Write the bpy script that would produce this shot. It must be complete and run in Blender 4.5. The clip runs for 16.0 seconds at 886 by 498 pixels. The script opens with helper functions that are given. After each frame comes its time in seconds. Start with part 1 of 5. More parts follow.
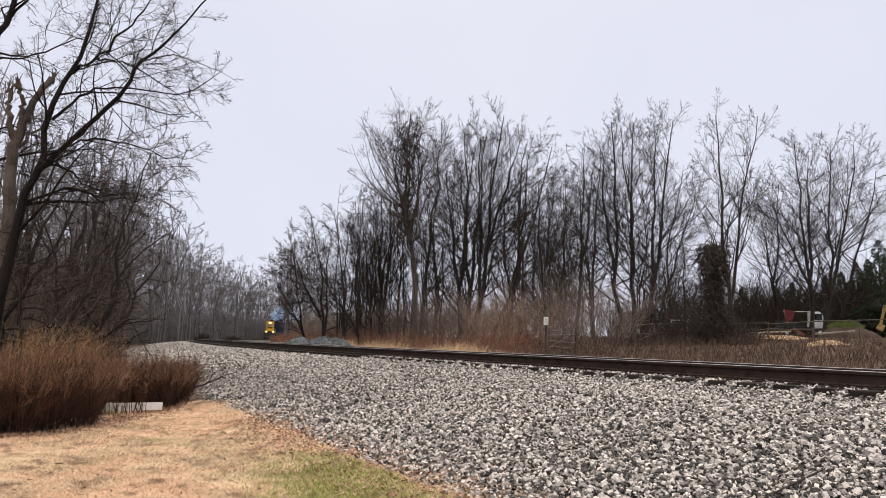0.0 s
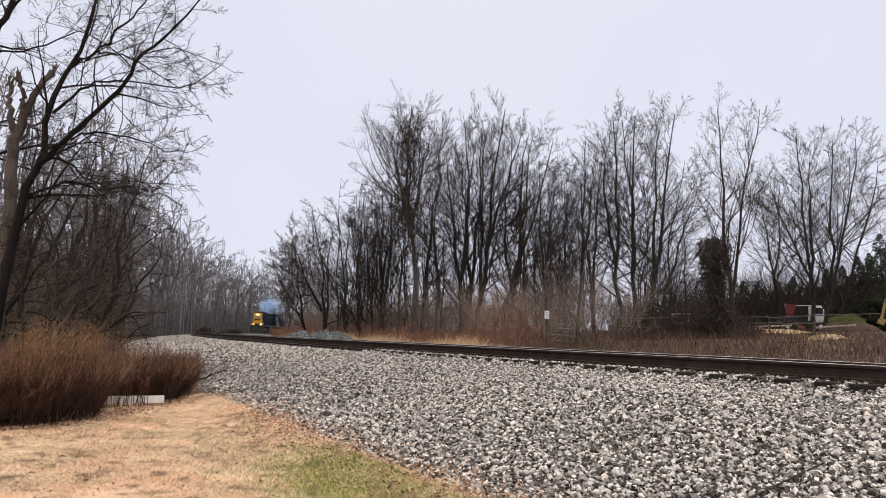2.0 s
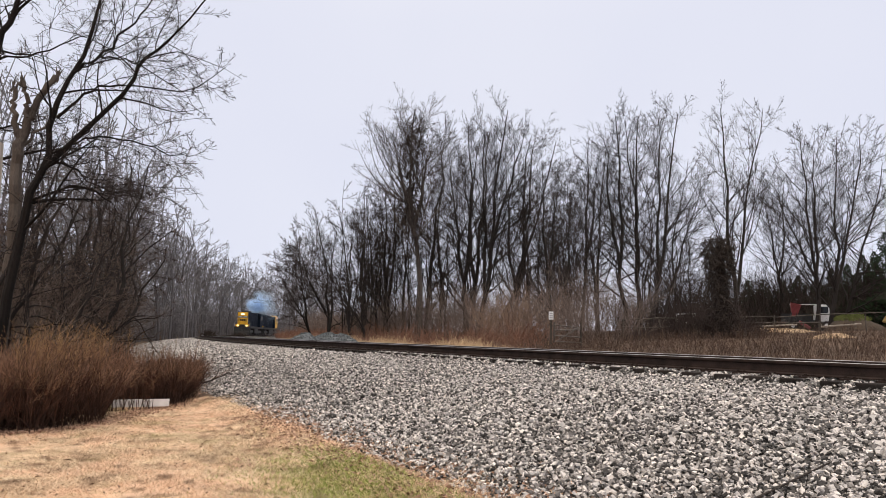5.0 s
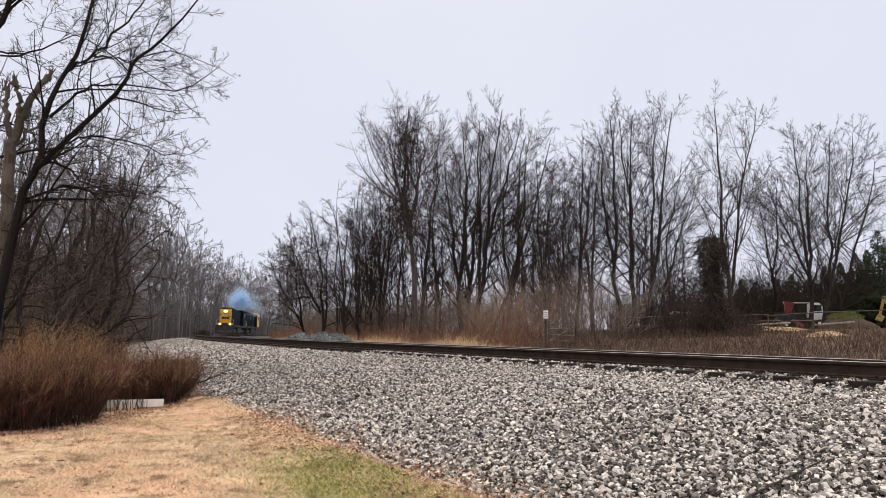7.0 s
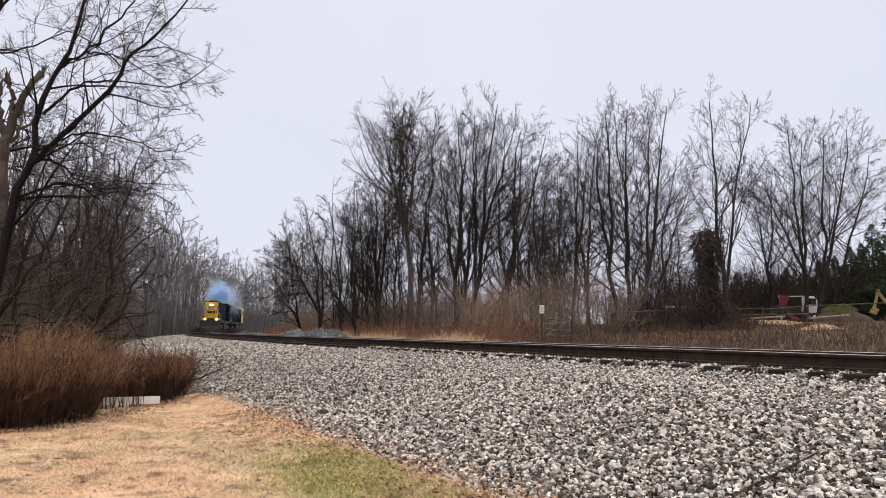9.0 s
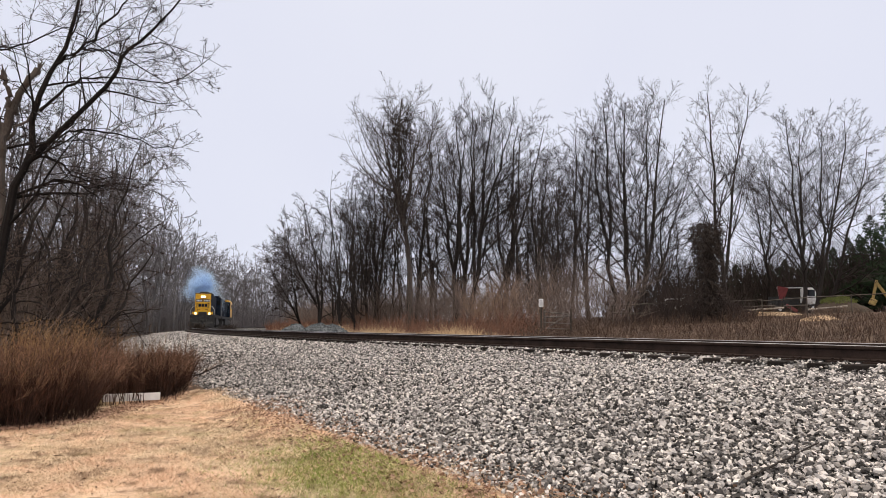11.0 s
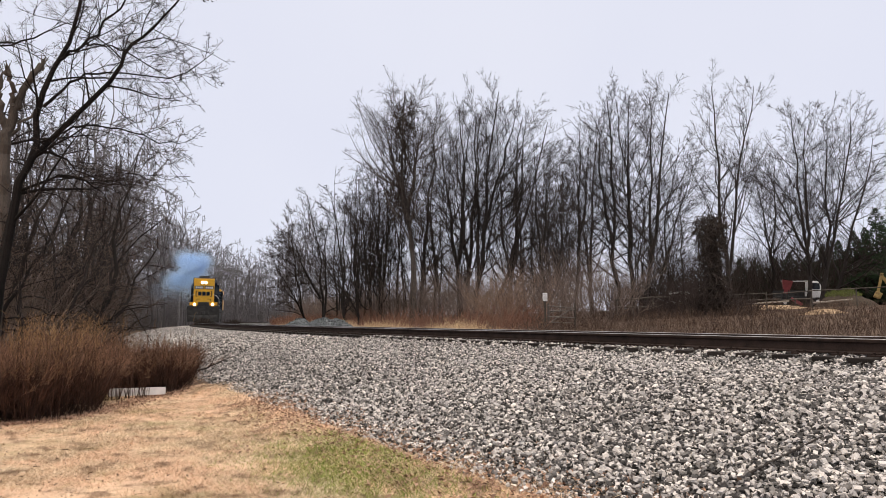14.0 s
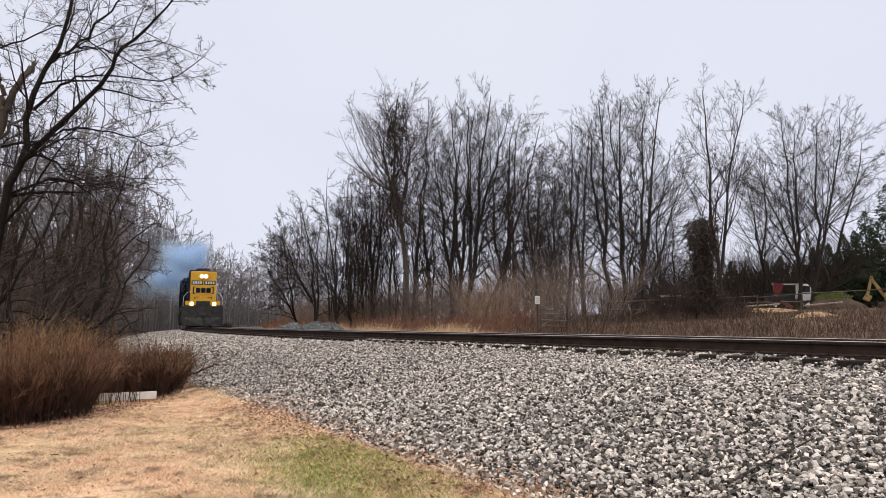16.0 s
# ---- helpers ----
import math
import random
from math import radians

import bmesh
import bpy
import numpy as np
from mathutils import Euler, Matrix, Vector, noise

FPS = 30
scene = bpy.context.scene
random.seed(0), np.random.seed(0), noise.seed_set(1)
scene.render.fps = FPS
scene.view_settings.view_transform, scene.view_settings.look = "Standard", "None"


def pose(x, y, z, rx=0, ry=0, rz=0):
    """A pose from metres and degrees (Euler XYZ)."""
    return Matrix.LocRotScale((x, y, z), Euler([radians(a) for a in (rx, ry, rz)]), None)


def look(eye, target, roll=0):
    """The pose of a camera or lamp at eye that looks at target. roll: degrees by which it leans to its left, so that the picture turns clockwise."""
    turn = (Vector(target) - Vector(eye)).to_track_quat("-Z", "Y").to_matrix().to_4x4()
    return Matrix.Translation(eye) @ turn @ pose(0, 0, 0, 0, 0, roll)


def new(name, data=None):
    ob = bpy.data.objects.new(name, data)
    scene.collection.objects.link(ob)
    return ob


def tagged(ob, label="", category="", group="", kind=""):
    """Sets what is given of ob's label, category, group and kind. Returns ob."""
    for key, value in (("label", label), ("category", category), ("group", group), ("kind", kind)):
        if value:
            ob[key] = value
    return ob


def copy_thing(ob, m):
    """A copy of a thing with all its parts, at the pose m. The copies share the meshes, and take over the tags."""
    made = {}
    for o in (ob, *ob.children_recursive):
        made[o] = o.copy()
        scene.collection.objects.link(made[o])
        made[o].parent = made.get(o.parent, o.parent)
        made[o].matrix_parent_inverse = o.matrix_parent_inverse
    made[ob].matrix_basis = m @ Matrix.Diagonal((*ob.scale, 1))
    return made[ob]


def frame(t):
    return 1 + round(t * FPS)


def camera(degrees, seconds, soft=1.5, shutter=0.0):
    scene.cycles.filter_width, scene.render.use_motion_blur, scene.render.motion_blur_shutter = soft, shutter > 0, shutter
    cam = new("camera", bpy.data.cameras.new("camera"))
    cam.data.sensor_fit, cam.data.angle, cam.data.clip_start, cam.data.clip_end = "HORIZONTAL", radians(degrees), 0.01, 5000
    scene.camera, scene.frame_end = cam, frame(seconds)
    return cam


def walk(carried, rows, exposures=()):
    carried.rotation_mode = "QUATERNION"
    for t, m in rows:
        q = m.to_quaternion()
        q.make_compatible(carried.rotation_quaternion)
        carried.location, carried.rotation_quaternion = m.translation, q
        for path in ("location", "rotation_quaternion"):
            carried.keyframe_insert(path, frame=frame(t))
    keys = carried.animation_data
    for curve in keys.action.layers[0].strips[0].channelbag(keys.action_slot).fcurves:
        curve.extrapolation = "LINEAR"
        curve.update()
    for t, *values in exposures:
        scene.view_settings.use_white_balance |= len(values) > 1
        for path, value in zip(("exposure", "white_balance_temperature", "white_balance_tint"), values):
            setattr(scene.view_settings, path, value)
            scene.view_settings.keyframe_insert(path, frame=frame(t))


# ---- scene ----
EYE = (0.0, 0.0, 1.35)
RAIL_TOP = 1.15

# seconds, heading to the left, tilt upwards and lean, in degrees
AIM = [
    (0.0, 0.843, 7.855, 1.516), (0.5, 0.897, 7.758, 1.590), (1.0, 0.926, 7.595, 1.625), (1.5, 0.898, 7.451, 1.565),
    (2.0, 0.916, 7.324, 1.566), (2.5, 1.040, 7.226, 1.577), (3.0, 1.168, 7.214, 1.508), (3.5, 1.223, 7.320, 1.392),
    (4.0, 1.291, 7.448, 1.254), (6.5, 0.987, 7.416, 1.031), (7.0, 0.777, 7.389, 1.022), (7.5, 0.638, 7.340, 0.981),
    (8.0, 0.582, 7.291, 0.887), (8.5, 0.500, 7.207, 0.791), (9.0, 0.422, 7.016, 0.683), (11.5, 0.401, 6.387, 0.114),
    (12.0, 0.580, 6.181, 0.055), (12.5, 0.694, 6.004, 0.033), (13.0, 0.700, 5.985, 0.039), (13.5, 0.700, 6.039, 0.093),
    (14.0, 0.638, 6.053, 0.097), (14.5, 0.567, 6.059, 0.088), (15.0, 0.432, 6.124, 0.041), (15.5, 0.226, 6.209, -0.020),
    (16.0, 0.0, 6.334, 0.0),
]
cam = camera(66, 16.0, soft=0.6)
walk(cam, [(t, pose(*EYE, 0, 0, yaw) @ pose(0, 0, 0, 90 + tilt) @ pose(0, 0, 0, 0, 0, lean)) for t, yaw, tilt, lean in AIM])

# ---- light: a bright overcast sky ----
SUN_EL, SUN_AZ = radians(66), radians(195)
world = bpy.data.worlds.new("overcast_sky")
scene.world = world
world.use_nodes = True
wn, wl = world.node_tree.nodes, world.node_tree.links
sky = wn.new("ShaderNodeTexSky")
sky.sky_type, sky.sun_disc, sky.sun_elevation, sky.sun_rotation = "NISHITA", False, SUN_EL, SUN_AZ
dim = wn.new("ShaderNodeVectorMath")
dim.operation = "SCALE"
dim.inputs["Scale"].default_value = 0.1
wl.new(sky.outputs[0], dim.inputs[0])
geo = wn.new("ShaderNodeTexCoord")
cloud = wn.new("ShaderNodeTexNoise")
cloud.inputs["Scale"].default_value, cloud.inputs["Detail"].default_value = 1.6, 3
wl.new(geo.outputs["Generated"], cloud.inputs["Vector"])
ramp = wn.new("ShaderNodeValToRGB")
ramp.color_ramp.elements[0].position, ramp.color_ramp.elements[0].color = 0.3, (0.765, 0.785, 0.925, 1)
ramp.color_ramp.elements[1].position, ramp.color_ramp.elements[1].color = 0.72, (0.835, 0.848, 0.955, 1)
wl.new(cloud.outputs["Fac"], ramp.inputs[0])
mix = wn.new("ShaderNodeMix")
mix.data_type = "RGBA"
mix.inputs["Factor"].default_value = 0.93
wl.new(dim.outputs[0], mix.inputs[6])
wl.new(ramp.outputs[0], mix.inputs[7])
up = wn.new("ShaderNodeSeparateXYZ")
wl.new(geo.outputs["Generated"], up.inputs[0])
lift = wn.new("ShaderNodeMapRange")
lift.interpolation_type = "SMOOTHSTEP"
for key, value in (("From Min", 0.42), ("From Max", 1.0), ("To Min", 0.0), ("To Max", 1.0)):
    lift.inputs[key].default_value = value
wl.new(up.outputs["Z"], lift.inputs["Value"])
tone = wn.new("ShaderNodeMix")
tone.data_type = "RGBA"
tone.inputs[6].default_value, tone.inputs[7].default_value = (1, 1, 1, 1), (2.35, 2.05, 1.55, 1)
wl.new(lift.outputs[0], tone.inputs["Factor"])
dome = wn.new("ShaderNodeVectorMath")
dome.operation = "MULTIPLY"
wl.new(mix.outputs[2], dome.inputs[0])
wl.new(tone.outputs[2], dome.inputs[1])
wl.new(dome.outputs[0], wn["Background"].inputs["Color"])
wn["Background"].inputs["Strength"].default_value = 1.0

sun = new("sun", bpy.data.lights.new("sun", "SUN"))
sun.data.energy, sun.data.angle, sun.data.color = 1.15, radians(12), (1.0, 0.90, 0.77)
sun.matrix_world = look((0, 0, 0), (-math.sin(SUN_AZ) * math.cos(SUN_EL), -math.cos(SUN_AZ) * math.cos(SUN_EL), -math.sin(SUN_EL)))
scene.view_settings.exposure = 0.0


# ---- materials ----
def material(name, dark, light, scale=6.0, rough=0.85, bump=0.3, depth=0.01, metal=0.0, spread=0.0, island=0.0, fine=60.0, stretch=(1, 1, 1), detail=6):
    """Two scales of variation between two colours, with relief; spread by object and by island."""
    m = bpy.data.materials.new(name)
    m.use_nodes = True
    n, l = m.node_tree.nodes, m.node_tree.links
    p = n["Principled BSDF"]
    p.inputs["Roughness"].default_value, p.inputs["Metallic"].default_value = rough, metal
    if rough >= 0.85:
        p.inputs["Specular IOR Level"].default_value = 0.15
    co = n.new("ShaderNodeTexCoord")
    mp = n.new("ShaderNodeMapping")
    mp.inputs["Scale"].default_value = stretch
    l.new(co.outputs["Object"], mp.inputs[0])
    big, small = n.new("ShaderNodeTexNoise"), n.new("ShaderNodeTexNoise")
    big.inputs["Scale"].default_value, big.inputs["Detail"].default_value = scale, detail
    small.inputs["Scale"].default_value, small.inputs["Detail"].default_value = fine, 3
    l.new(mp.outputs[0], big.inputs["Vector"])
    l.new(mp.outputs[0], small.inputs["Vector"])
    add = n.new("ShaderNodeMath")
    add.operation = "MULTIPLY_ADD"
    l.new(small.outputs["Fac"], add.inputs[0])
    add.inputs[1].default_value = 0.5
    l.new(big.outputs["Fac"], add.inputs[2])
    value = add
    for amount, kind in ((spread, "ShaderNodeObjectInfo"), (island, "ShaderNodeNewGeometry")):
        if amount:
            src = n.new(kind)
            more = n.new("ShaderNodeMath")
            more.operation = "MULTIPLY_ADD"
            l.new(src.outputs["Random" if kind == "ShaderNodeObjectInfo" else "Random Per Island"], more.inputs[0])
            more.inputs[1].default_value = amount
            l.new(value.outputs[0], more.inputs[2])
            value = more
    r = n.new("ShaderNodeMapRange")
    r.inputs["From Min"].default_value, r.inputs["From Max"].default_value = 0.5, 1.0 + spread + island
    l.new(value.outputs[0], r.inputs["Value"])
    c = n.new("ShaderNodeMix")
    c.data_type = "RGBA"
    c.inputs[6].default_value, c.inputs[7].default_value = (*dark, 1), (*light, 1)
    l.new(r.outputs[0], c.inputs["Factor"])
    l.new(c.outputs[2], p.inputs["Base Color"])
    if bump:
        b = n.new("ShaderNodeBump")
        b.inputs["Strength"].default_value, b.inputs["Distance"].default_value = bump, depth
        l.new(add.outputs[0], b.inputs["Height"])
        l.new(b.outputs[0], p.inputs["Normal"])
    return m


def patched(m, colour, scale, lo, hi, amount):
    """Lays patches of another colour, with soft broken edges, over a material."""
    n, l = m.node_tree.nodes, m.node_tree.links
    co, big, r, c = n.new("ShaderNodeTexCoord"), n.new("ShaderNodeTexNoise"), n.new("ShaderNodeMapRange"), n.new("ShaderNodeMix")
    big.inputs["Scale"].default_value, big.inputs["Detail"].default_value, big.inputs["Roughness"].default_value = scale, 8, 0.68
    l.new(co.outputs["Object"], big.inputs["Vector"])
    for key, value in (("From Min", lo), ("From Max", hi), ("To Min", 0.0), ("To Max", amount)):
        r.inputs[key].default_value = value
    l.new(big.outputs["Fac"], r.inputs["Value"])
    c.data_type = "RGBA"
    p = n["Principled BSDF"]
    l.new(p.inputs["Base Color"].links[0].from_socket, c.inputs[6])
    c.inputs[7].default_value = (*colour, 1)
    l.new(r.outputs[0], c.inputs["Factor"])
    l.new(c.outputs[2], p.inputs["Base Color"])


def stone_material(name, greys):
    """Broken stones, each of its own grey, with veins and dust."""
    m = material(name, (0.7, 0.69, 0.68), (1.0, 0.99, 0.97), 16, 0.9, 0.5, 0.006, fine=90)
    n, l = m.node_tree.nodes, m.node_tree.links
    g, o = n.new("ShaderNodeNewGeometry"), n.new("ShaderNodeObjectInfo")
    a, f = n.new("ShaderNodeMath"), n.new("ShaderNodeMath")
    a.operation, f.operation = "ADD", "FRACT"
    l.new(g.outputs["Random Per Island"], a.inputs[0])
    l.new(o.outputs["Random"], a.inputs[1])
    l.new(a.outputs[0], f.inputs[0])
    r = n.new("ShaderNodeValToRGB")
    while len(r.color_ramp.elements) < len(greys):
        r.color_ramp.elements.new(0.5)
    for e, (at, v) in zip(r.color_ramp.elements, greys):
        warm = 1.0 if at in (0.24, 0.7) else 2.0
        e.position, e.color = at, (v * (1.02 + 0.02 * warm), v * 0.985, v * (0.98 - 0.03 * warm), 1)
    l.new(f.outputs[0], r.inputs[0])
    mul = n.new("ShaderNodeMix")
    mul.data_type, mul.blend_type = "RGBA", "MULTIPLY"
    mul.inputs["Factor"].default_value = 1.0
    p = n["Principled BSDF"]
    l.new(p.inputs["Base Color"].links[0].from_socket, mul.inputs[6])
    l.new(r.outputs[0], mul.inputs[7])
    l.new(mul.outputs[2], p.inputs["Base Color"])
    return m


def packed_stones(name, scale):
    """A packed layer of small stones, each cell of its own grey, darkened for the shade under loose stones, with relief
    between them.
    """
    m = bpy.data.materials.new(name)
    m.use_nodes = True
    n, l = m.node_tree.nodes, m.node_tree.links
    p = n["Principled BSDF"]
    p.inputs["Roughness"].default_value, p.inputs["Specular IOR Level"].default_value = 0.95, 0.15
    co, v, r, b = n.new("ShaderNodeTexCoord"), n.new("ShaderNodeTexVoronoi"), n.new("ShaderNodeValToRGB"), n.new("ShaderNodeBump")
    v.inputs["Scale"].default_value = scale
    l.new(co.outputs["Object"], v.inputs["Vector"])
    sep = n.new("ShaderNodeSeparateColor")
    l.new(v.outputs["Color"], sep.inputs[0])
    while len(r.color_ramp.elements) < 4:
        r.color_ramp.elements.new(0.5)
    for e, (at, g) in zip(r.color_ramp.elements, ((0.0, 0.012), (0.4, 0.06), (0.8, 0.2), (1.0, 0.4))):
        e.position, e.color = at, (g * 1.05, g * 0.985, g * 0.91, 1)
    l.new(sep.outputs[0], r.inputs[0])
    l.new(r.outputs[0], p.inputs["Base Color"])
    b.inputs["Strength"].default_value, b.inputs["Distance"].default_value, b.invert = 1.0, 0.06, True
    l.new(v.outputs["Distance"], b.inputs["Height"])
    l.new(b.outputs[0], p.inputs["Normal"])
    return m


def glowing(name, colour, strength):
    m = bpy.data.materials.new(name)
    m.use_nodes = True
    p = m.node_tree.nodes["Principled BSDF"]
    p.inputs["Base Color"].default_value = (0.9, 0.9, 0.85, 1)
    p.inputs["Emission Color"].default_value, p.inputs["Emission Strength"].default_value = (*colour, 1), strength
    return m


M_BARK = material("grey_brown_bark", (0.013, 0.011, 0.010), (0.055, 0.046, 0.041), 3, 0.95, 0.6, 0.02, spread=0.5, stretch=(1, 1, 0.25))
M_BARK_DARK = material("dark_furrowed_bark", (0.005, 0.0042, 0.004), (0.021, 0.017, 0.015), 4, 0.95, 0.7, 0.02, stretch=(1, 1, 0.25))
# bark of the far wood, with the haze before it put into its pale grey
M_BARK_HAZE = material("smooth_grey_bark", (0.08, 0.075, 0.077), (0.22, 0.205, 0.207), 3, 0.95, 0.4, 0.02, spread=0.4, stretch=(1, 1, 0.25))
M_BARK_WORN = material("weathered_grey_brown_bark", (0.035, 0.029, 0.025), (0.13, 0.108, 0.092), 3, 0.95, 0.6, 0.02, stretch=(1, 1, 0.25))
M_TWIG = material("bare_twigs", (0.016, 0.012, 0.011), (0.075, 0.056, 0.049), 0.8, 0.95, 0, spread=0.5, island=0.5)
M_TWIG_BROWN = material("brown_tangled_twigs", (0.04, 0.03, 0.025), (0.20, 0.145, 0.118), 0.8, 0.95, 0, spread=0.3, island=0.7)
# far twigs: the distance haze is mixed into this colour
M_TWIG_HAZE = material("grey_bare_twigs", (0.095, 0.088, 0.09), (0.27, 0.25, 0.255), 0.5, 0.95, 0, spread=0.4, island=0.5)
M_VINE = material("dead_vines", (0.025, 0.021, 0.018), (0.085, 0.066, 0.055), 2, 0.95, 0, island=0.7)
M_GROUND = material("leaf_littered_soil", (0.05, 0.037, 0.028), (0.17, 0.115, 0.078), 0.8, 0.95, 0.6, 0.03, fine=14)
# greys below those of the loose stones: the gaps' shade is in the colour
M_BALLAST_BED = packed_stones("packed_ballast", 24.0)
M_STONE = stone_material("crushed_limestone", [(0.0, 0.035), (0.24, 0.115), (0.48, 0.36), (0.7, 0.63), (1.0, 0.9)])
M_STONE_BLUE = material("blue_grey_gravel", (0.035, 0.04, 0.042), (0.20, 0.215, 0.22), 9, 0.9, 0.4, 0.01, island=0.8)
M_RAIL = material("rusty_rail_steel", (0.015, 0.010, 0.008), (0.046, 0.030, 0.024), 5, 0.85, 0.2, 0.003)
M_RAIL_TOP = material("worn_rail_head", (0.26, 0.25, 0.25), (0.48, 0.46, 0.46), 8, 0.38, 0.05, 0.001, metal=0.8)
M_TIE = material("creosoted_wood", (0.012, 0.010, 0.009), (0.05, 0.04, 0.034), 4, 0.9, 0.7, 0.01, spread=0.5, stretch=(0.3, 3, 3))
M_LAWN = material("dormant_lawn", (0.22, 0.145, 0.09), (0.90, 0.69, 0.46), 3.0, 0.95, 0.9, 0.03, fine=26)
M_STRAW = material("dormant_grass_blades", (0.38, 0.26, 0.15), (1.0, 0.84, 0.61), 1.0, 0.9, 0, island=0.7)
for turf in (M_LAWN, M_STRAW):
    patched(turf, (0.78, 0.54, 0.38), 0.6, 0.44, 0.56, 0.65)
    patched(turf, (0.24, 0.15, 0.095), 3.2, 0.52, 0.62, 0.8)
    patched(turf, (0.27, 0.25, 0.09), 0.7, 0.54, 0.66, 0.6)
M_GREEN = material("green_grass_blades", (0.13, 0.17, 0.035), (0.44, 0.48, 0.14), 1.0, 0.9, 0, island=0.7)
M_MOSS = material("dull_green_grass", (0.07, 0.085, 0.025), (0.25, 0.27, 0.09), 1.0, 0.9, 0, island=0.7)
# stem brown darkened for the shade low in the weed thicket
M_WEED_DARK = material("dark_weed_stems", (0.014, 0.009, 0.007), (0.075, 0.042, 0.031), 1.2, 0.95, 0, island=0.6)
M_BRUSH_PALE = material("pale_brown_brush", (0.16, 0.105, 0.075), (0.42, 0.29, 0.21), 0.6, 0.95, 0, island=0.6)
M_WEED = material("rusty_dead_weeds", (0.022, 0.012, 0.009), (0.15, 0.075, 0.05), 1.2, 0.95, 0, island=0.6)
# tan of the seed heads, lightened for the skylight on the weeds' tops
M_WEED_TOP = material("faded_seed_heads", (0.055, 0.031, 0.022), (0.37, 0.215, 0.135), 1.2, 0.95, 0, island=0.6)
M_WEED_TAN = material("tan_dead_weeds", (0.15, 0.085, 0.04), (0.42, 0.26, 0.13), 1.2, 0.95, 0, island=0.6)
M_BRUSH = material("red_brown_brush", (0.09, 0.048, 0.034), (0.34, 0.185, 0.125), 0.6, 0.95, 0, island=0.6)
M_BRUSH_DARK = material("dark_red_brown_brush", (0.03, 0.021, 0.016), (0.20, 0.135, 0.10), 0.6, 0.95, 0, island=0.6)
M_BRUSH_GREY = material("grey_brown_brush", (0.09, 0.07, 0.06), (0.26, 0.20, 0.165), 0.6, 0.95, 0, island=0.6)
M_DRY_GRASS = material("pale_dry_grass", (0.42, 0.28, 0.15), (0.78, 0.58, 0.36), 0.8, 0.95, 0, island=0.6)
M_LITTER = material("dark_leaf_litter", (0.06, 0.04, 0.03), (0.34, 0.22, 0.14), 2, 0.9, 0, island=0.9)
M_LEAF = material("fallen_leaves", (0.13, 0.07, 0.045), (0.62, 0.41, 0.29), 2, 0.9, 0, island=0.9)
M_NEEDLE = material("dark_conifer_needles", (0.012, 0.022, 0.012), (0.045, 0.07, 0.035), 1, 0.9, 0, spread=0.3, island=0.6)
M_YELLOW = material("yellow_enamel", (0.66, 0.34, 0.012), (0.82, 0.46, 0.03), 1.5, 0.4, 0.05, 0.002, fine=20)
M_BLUE = material("dark_blue_enamel", (0.007, 0.011, 0.02), (0.018, 0.028, 0.046), 1.5, 0.86, 0.05, 0.002, fine=20)
M_BLACK = material("sooty_black_steel", (0.010, 0.010, 0.010), (0.045, 0.042, 0.04), 3, 0.7, 0.2, 0.004)
M_GLASS = material("dark_window_glass", (0.010, 0.012, 0.014), (0.02, 0.022, 0.025), 2, 0.08, 0)
M_WHITE = material("weathered_white_paint", (0.60, 0.59, 0.57), (0.82, 0.81, 0.79), 5, 0.6, 0.1, 0.002)
M_RED = material("faded_red_paint", (0.16, 0.03, 0.03), (0.33, 0.07, 0.07), 3, 0.5, 0.1, 0.002)
M_MUSTARD = material("worn_machine_yellow", (0.28, 0.19, 0.06), (0.50, 0.35, 0.12), 3, 0.6, 0.1, 0.004)
M_SAND = material("straw_coloured_sand", (0.34, 0.235, 0.14), (0.60, 0.44, 0.28), 1.2, 0.95, 0.6, 0.03, fine=12)
M_SOIL = material("brown_soil", (0.03, 0.024, 0.018), (0.105, 0.082, 0.062), 1.5, 0.95, 0.7, 0.05, fine=9)
M_WOOD = material("weathered_wood", (0.20, 0.17, 0.14), (0.48, 0.43, 0.37), 3, 0.9, 0.8, 0.01, stretch=(4, 4, 0.35), fine=40)
M_WOOD_GREY = material("grey_weathered_wood", (0.09, 0.08, 0.07), (0.24, 0.215, 0.19), 3, 0.9, 0.7, 0.01, stretch=(3, 3, 0.4))
M_WOOD_DARK = material("dark_weathered_wood", (0.05, 0.042, 0.036), (0.14, 0.12, 0.10), 3, 0.9, 0.7, 0.01, stretch=(3, 3, 0.4))
M_SMOKE = material("blue_white_exhaust", (0.58, 0.77, 1.0), (0.66, 0.83, 1.0), 1, 1.0, 0)
sn, sl = M_SMOKE.node_tree.nodes, M_SMOKE.node_tree.links
thin_smoke, both = sn.new("ShaderNodeBsdfTranslucent"), sn.new("ShaderNodeMixShader")
thin_smoke.inputs["Color"].default_value = (0.62, 0.80, 1.0, 1)
sl.new(sn["Principled BSDF"].outputs[0], both.inputs[1])
sl.new(thin_smoke.outputs[0], both.inputs[2])
sl.new(both.outputs[0], sn["Material Output"].inputs["Surface"])
M_LAMP = glowing("lit_headlamp", (1.0, 0.78, 0.38), 5.0)
M_DITCH = glowing("lit_ditch_lamp", (1.0, 0.66, 0.22), 4.0)


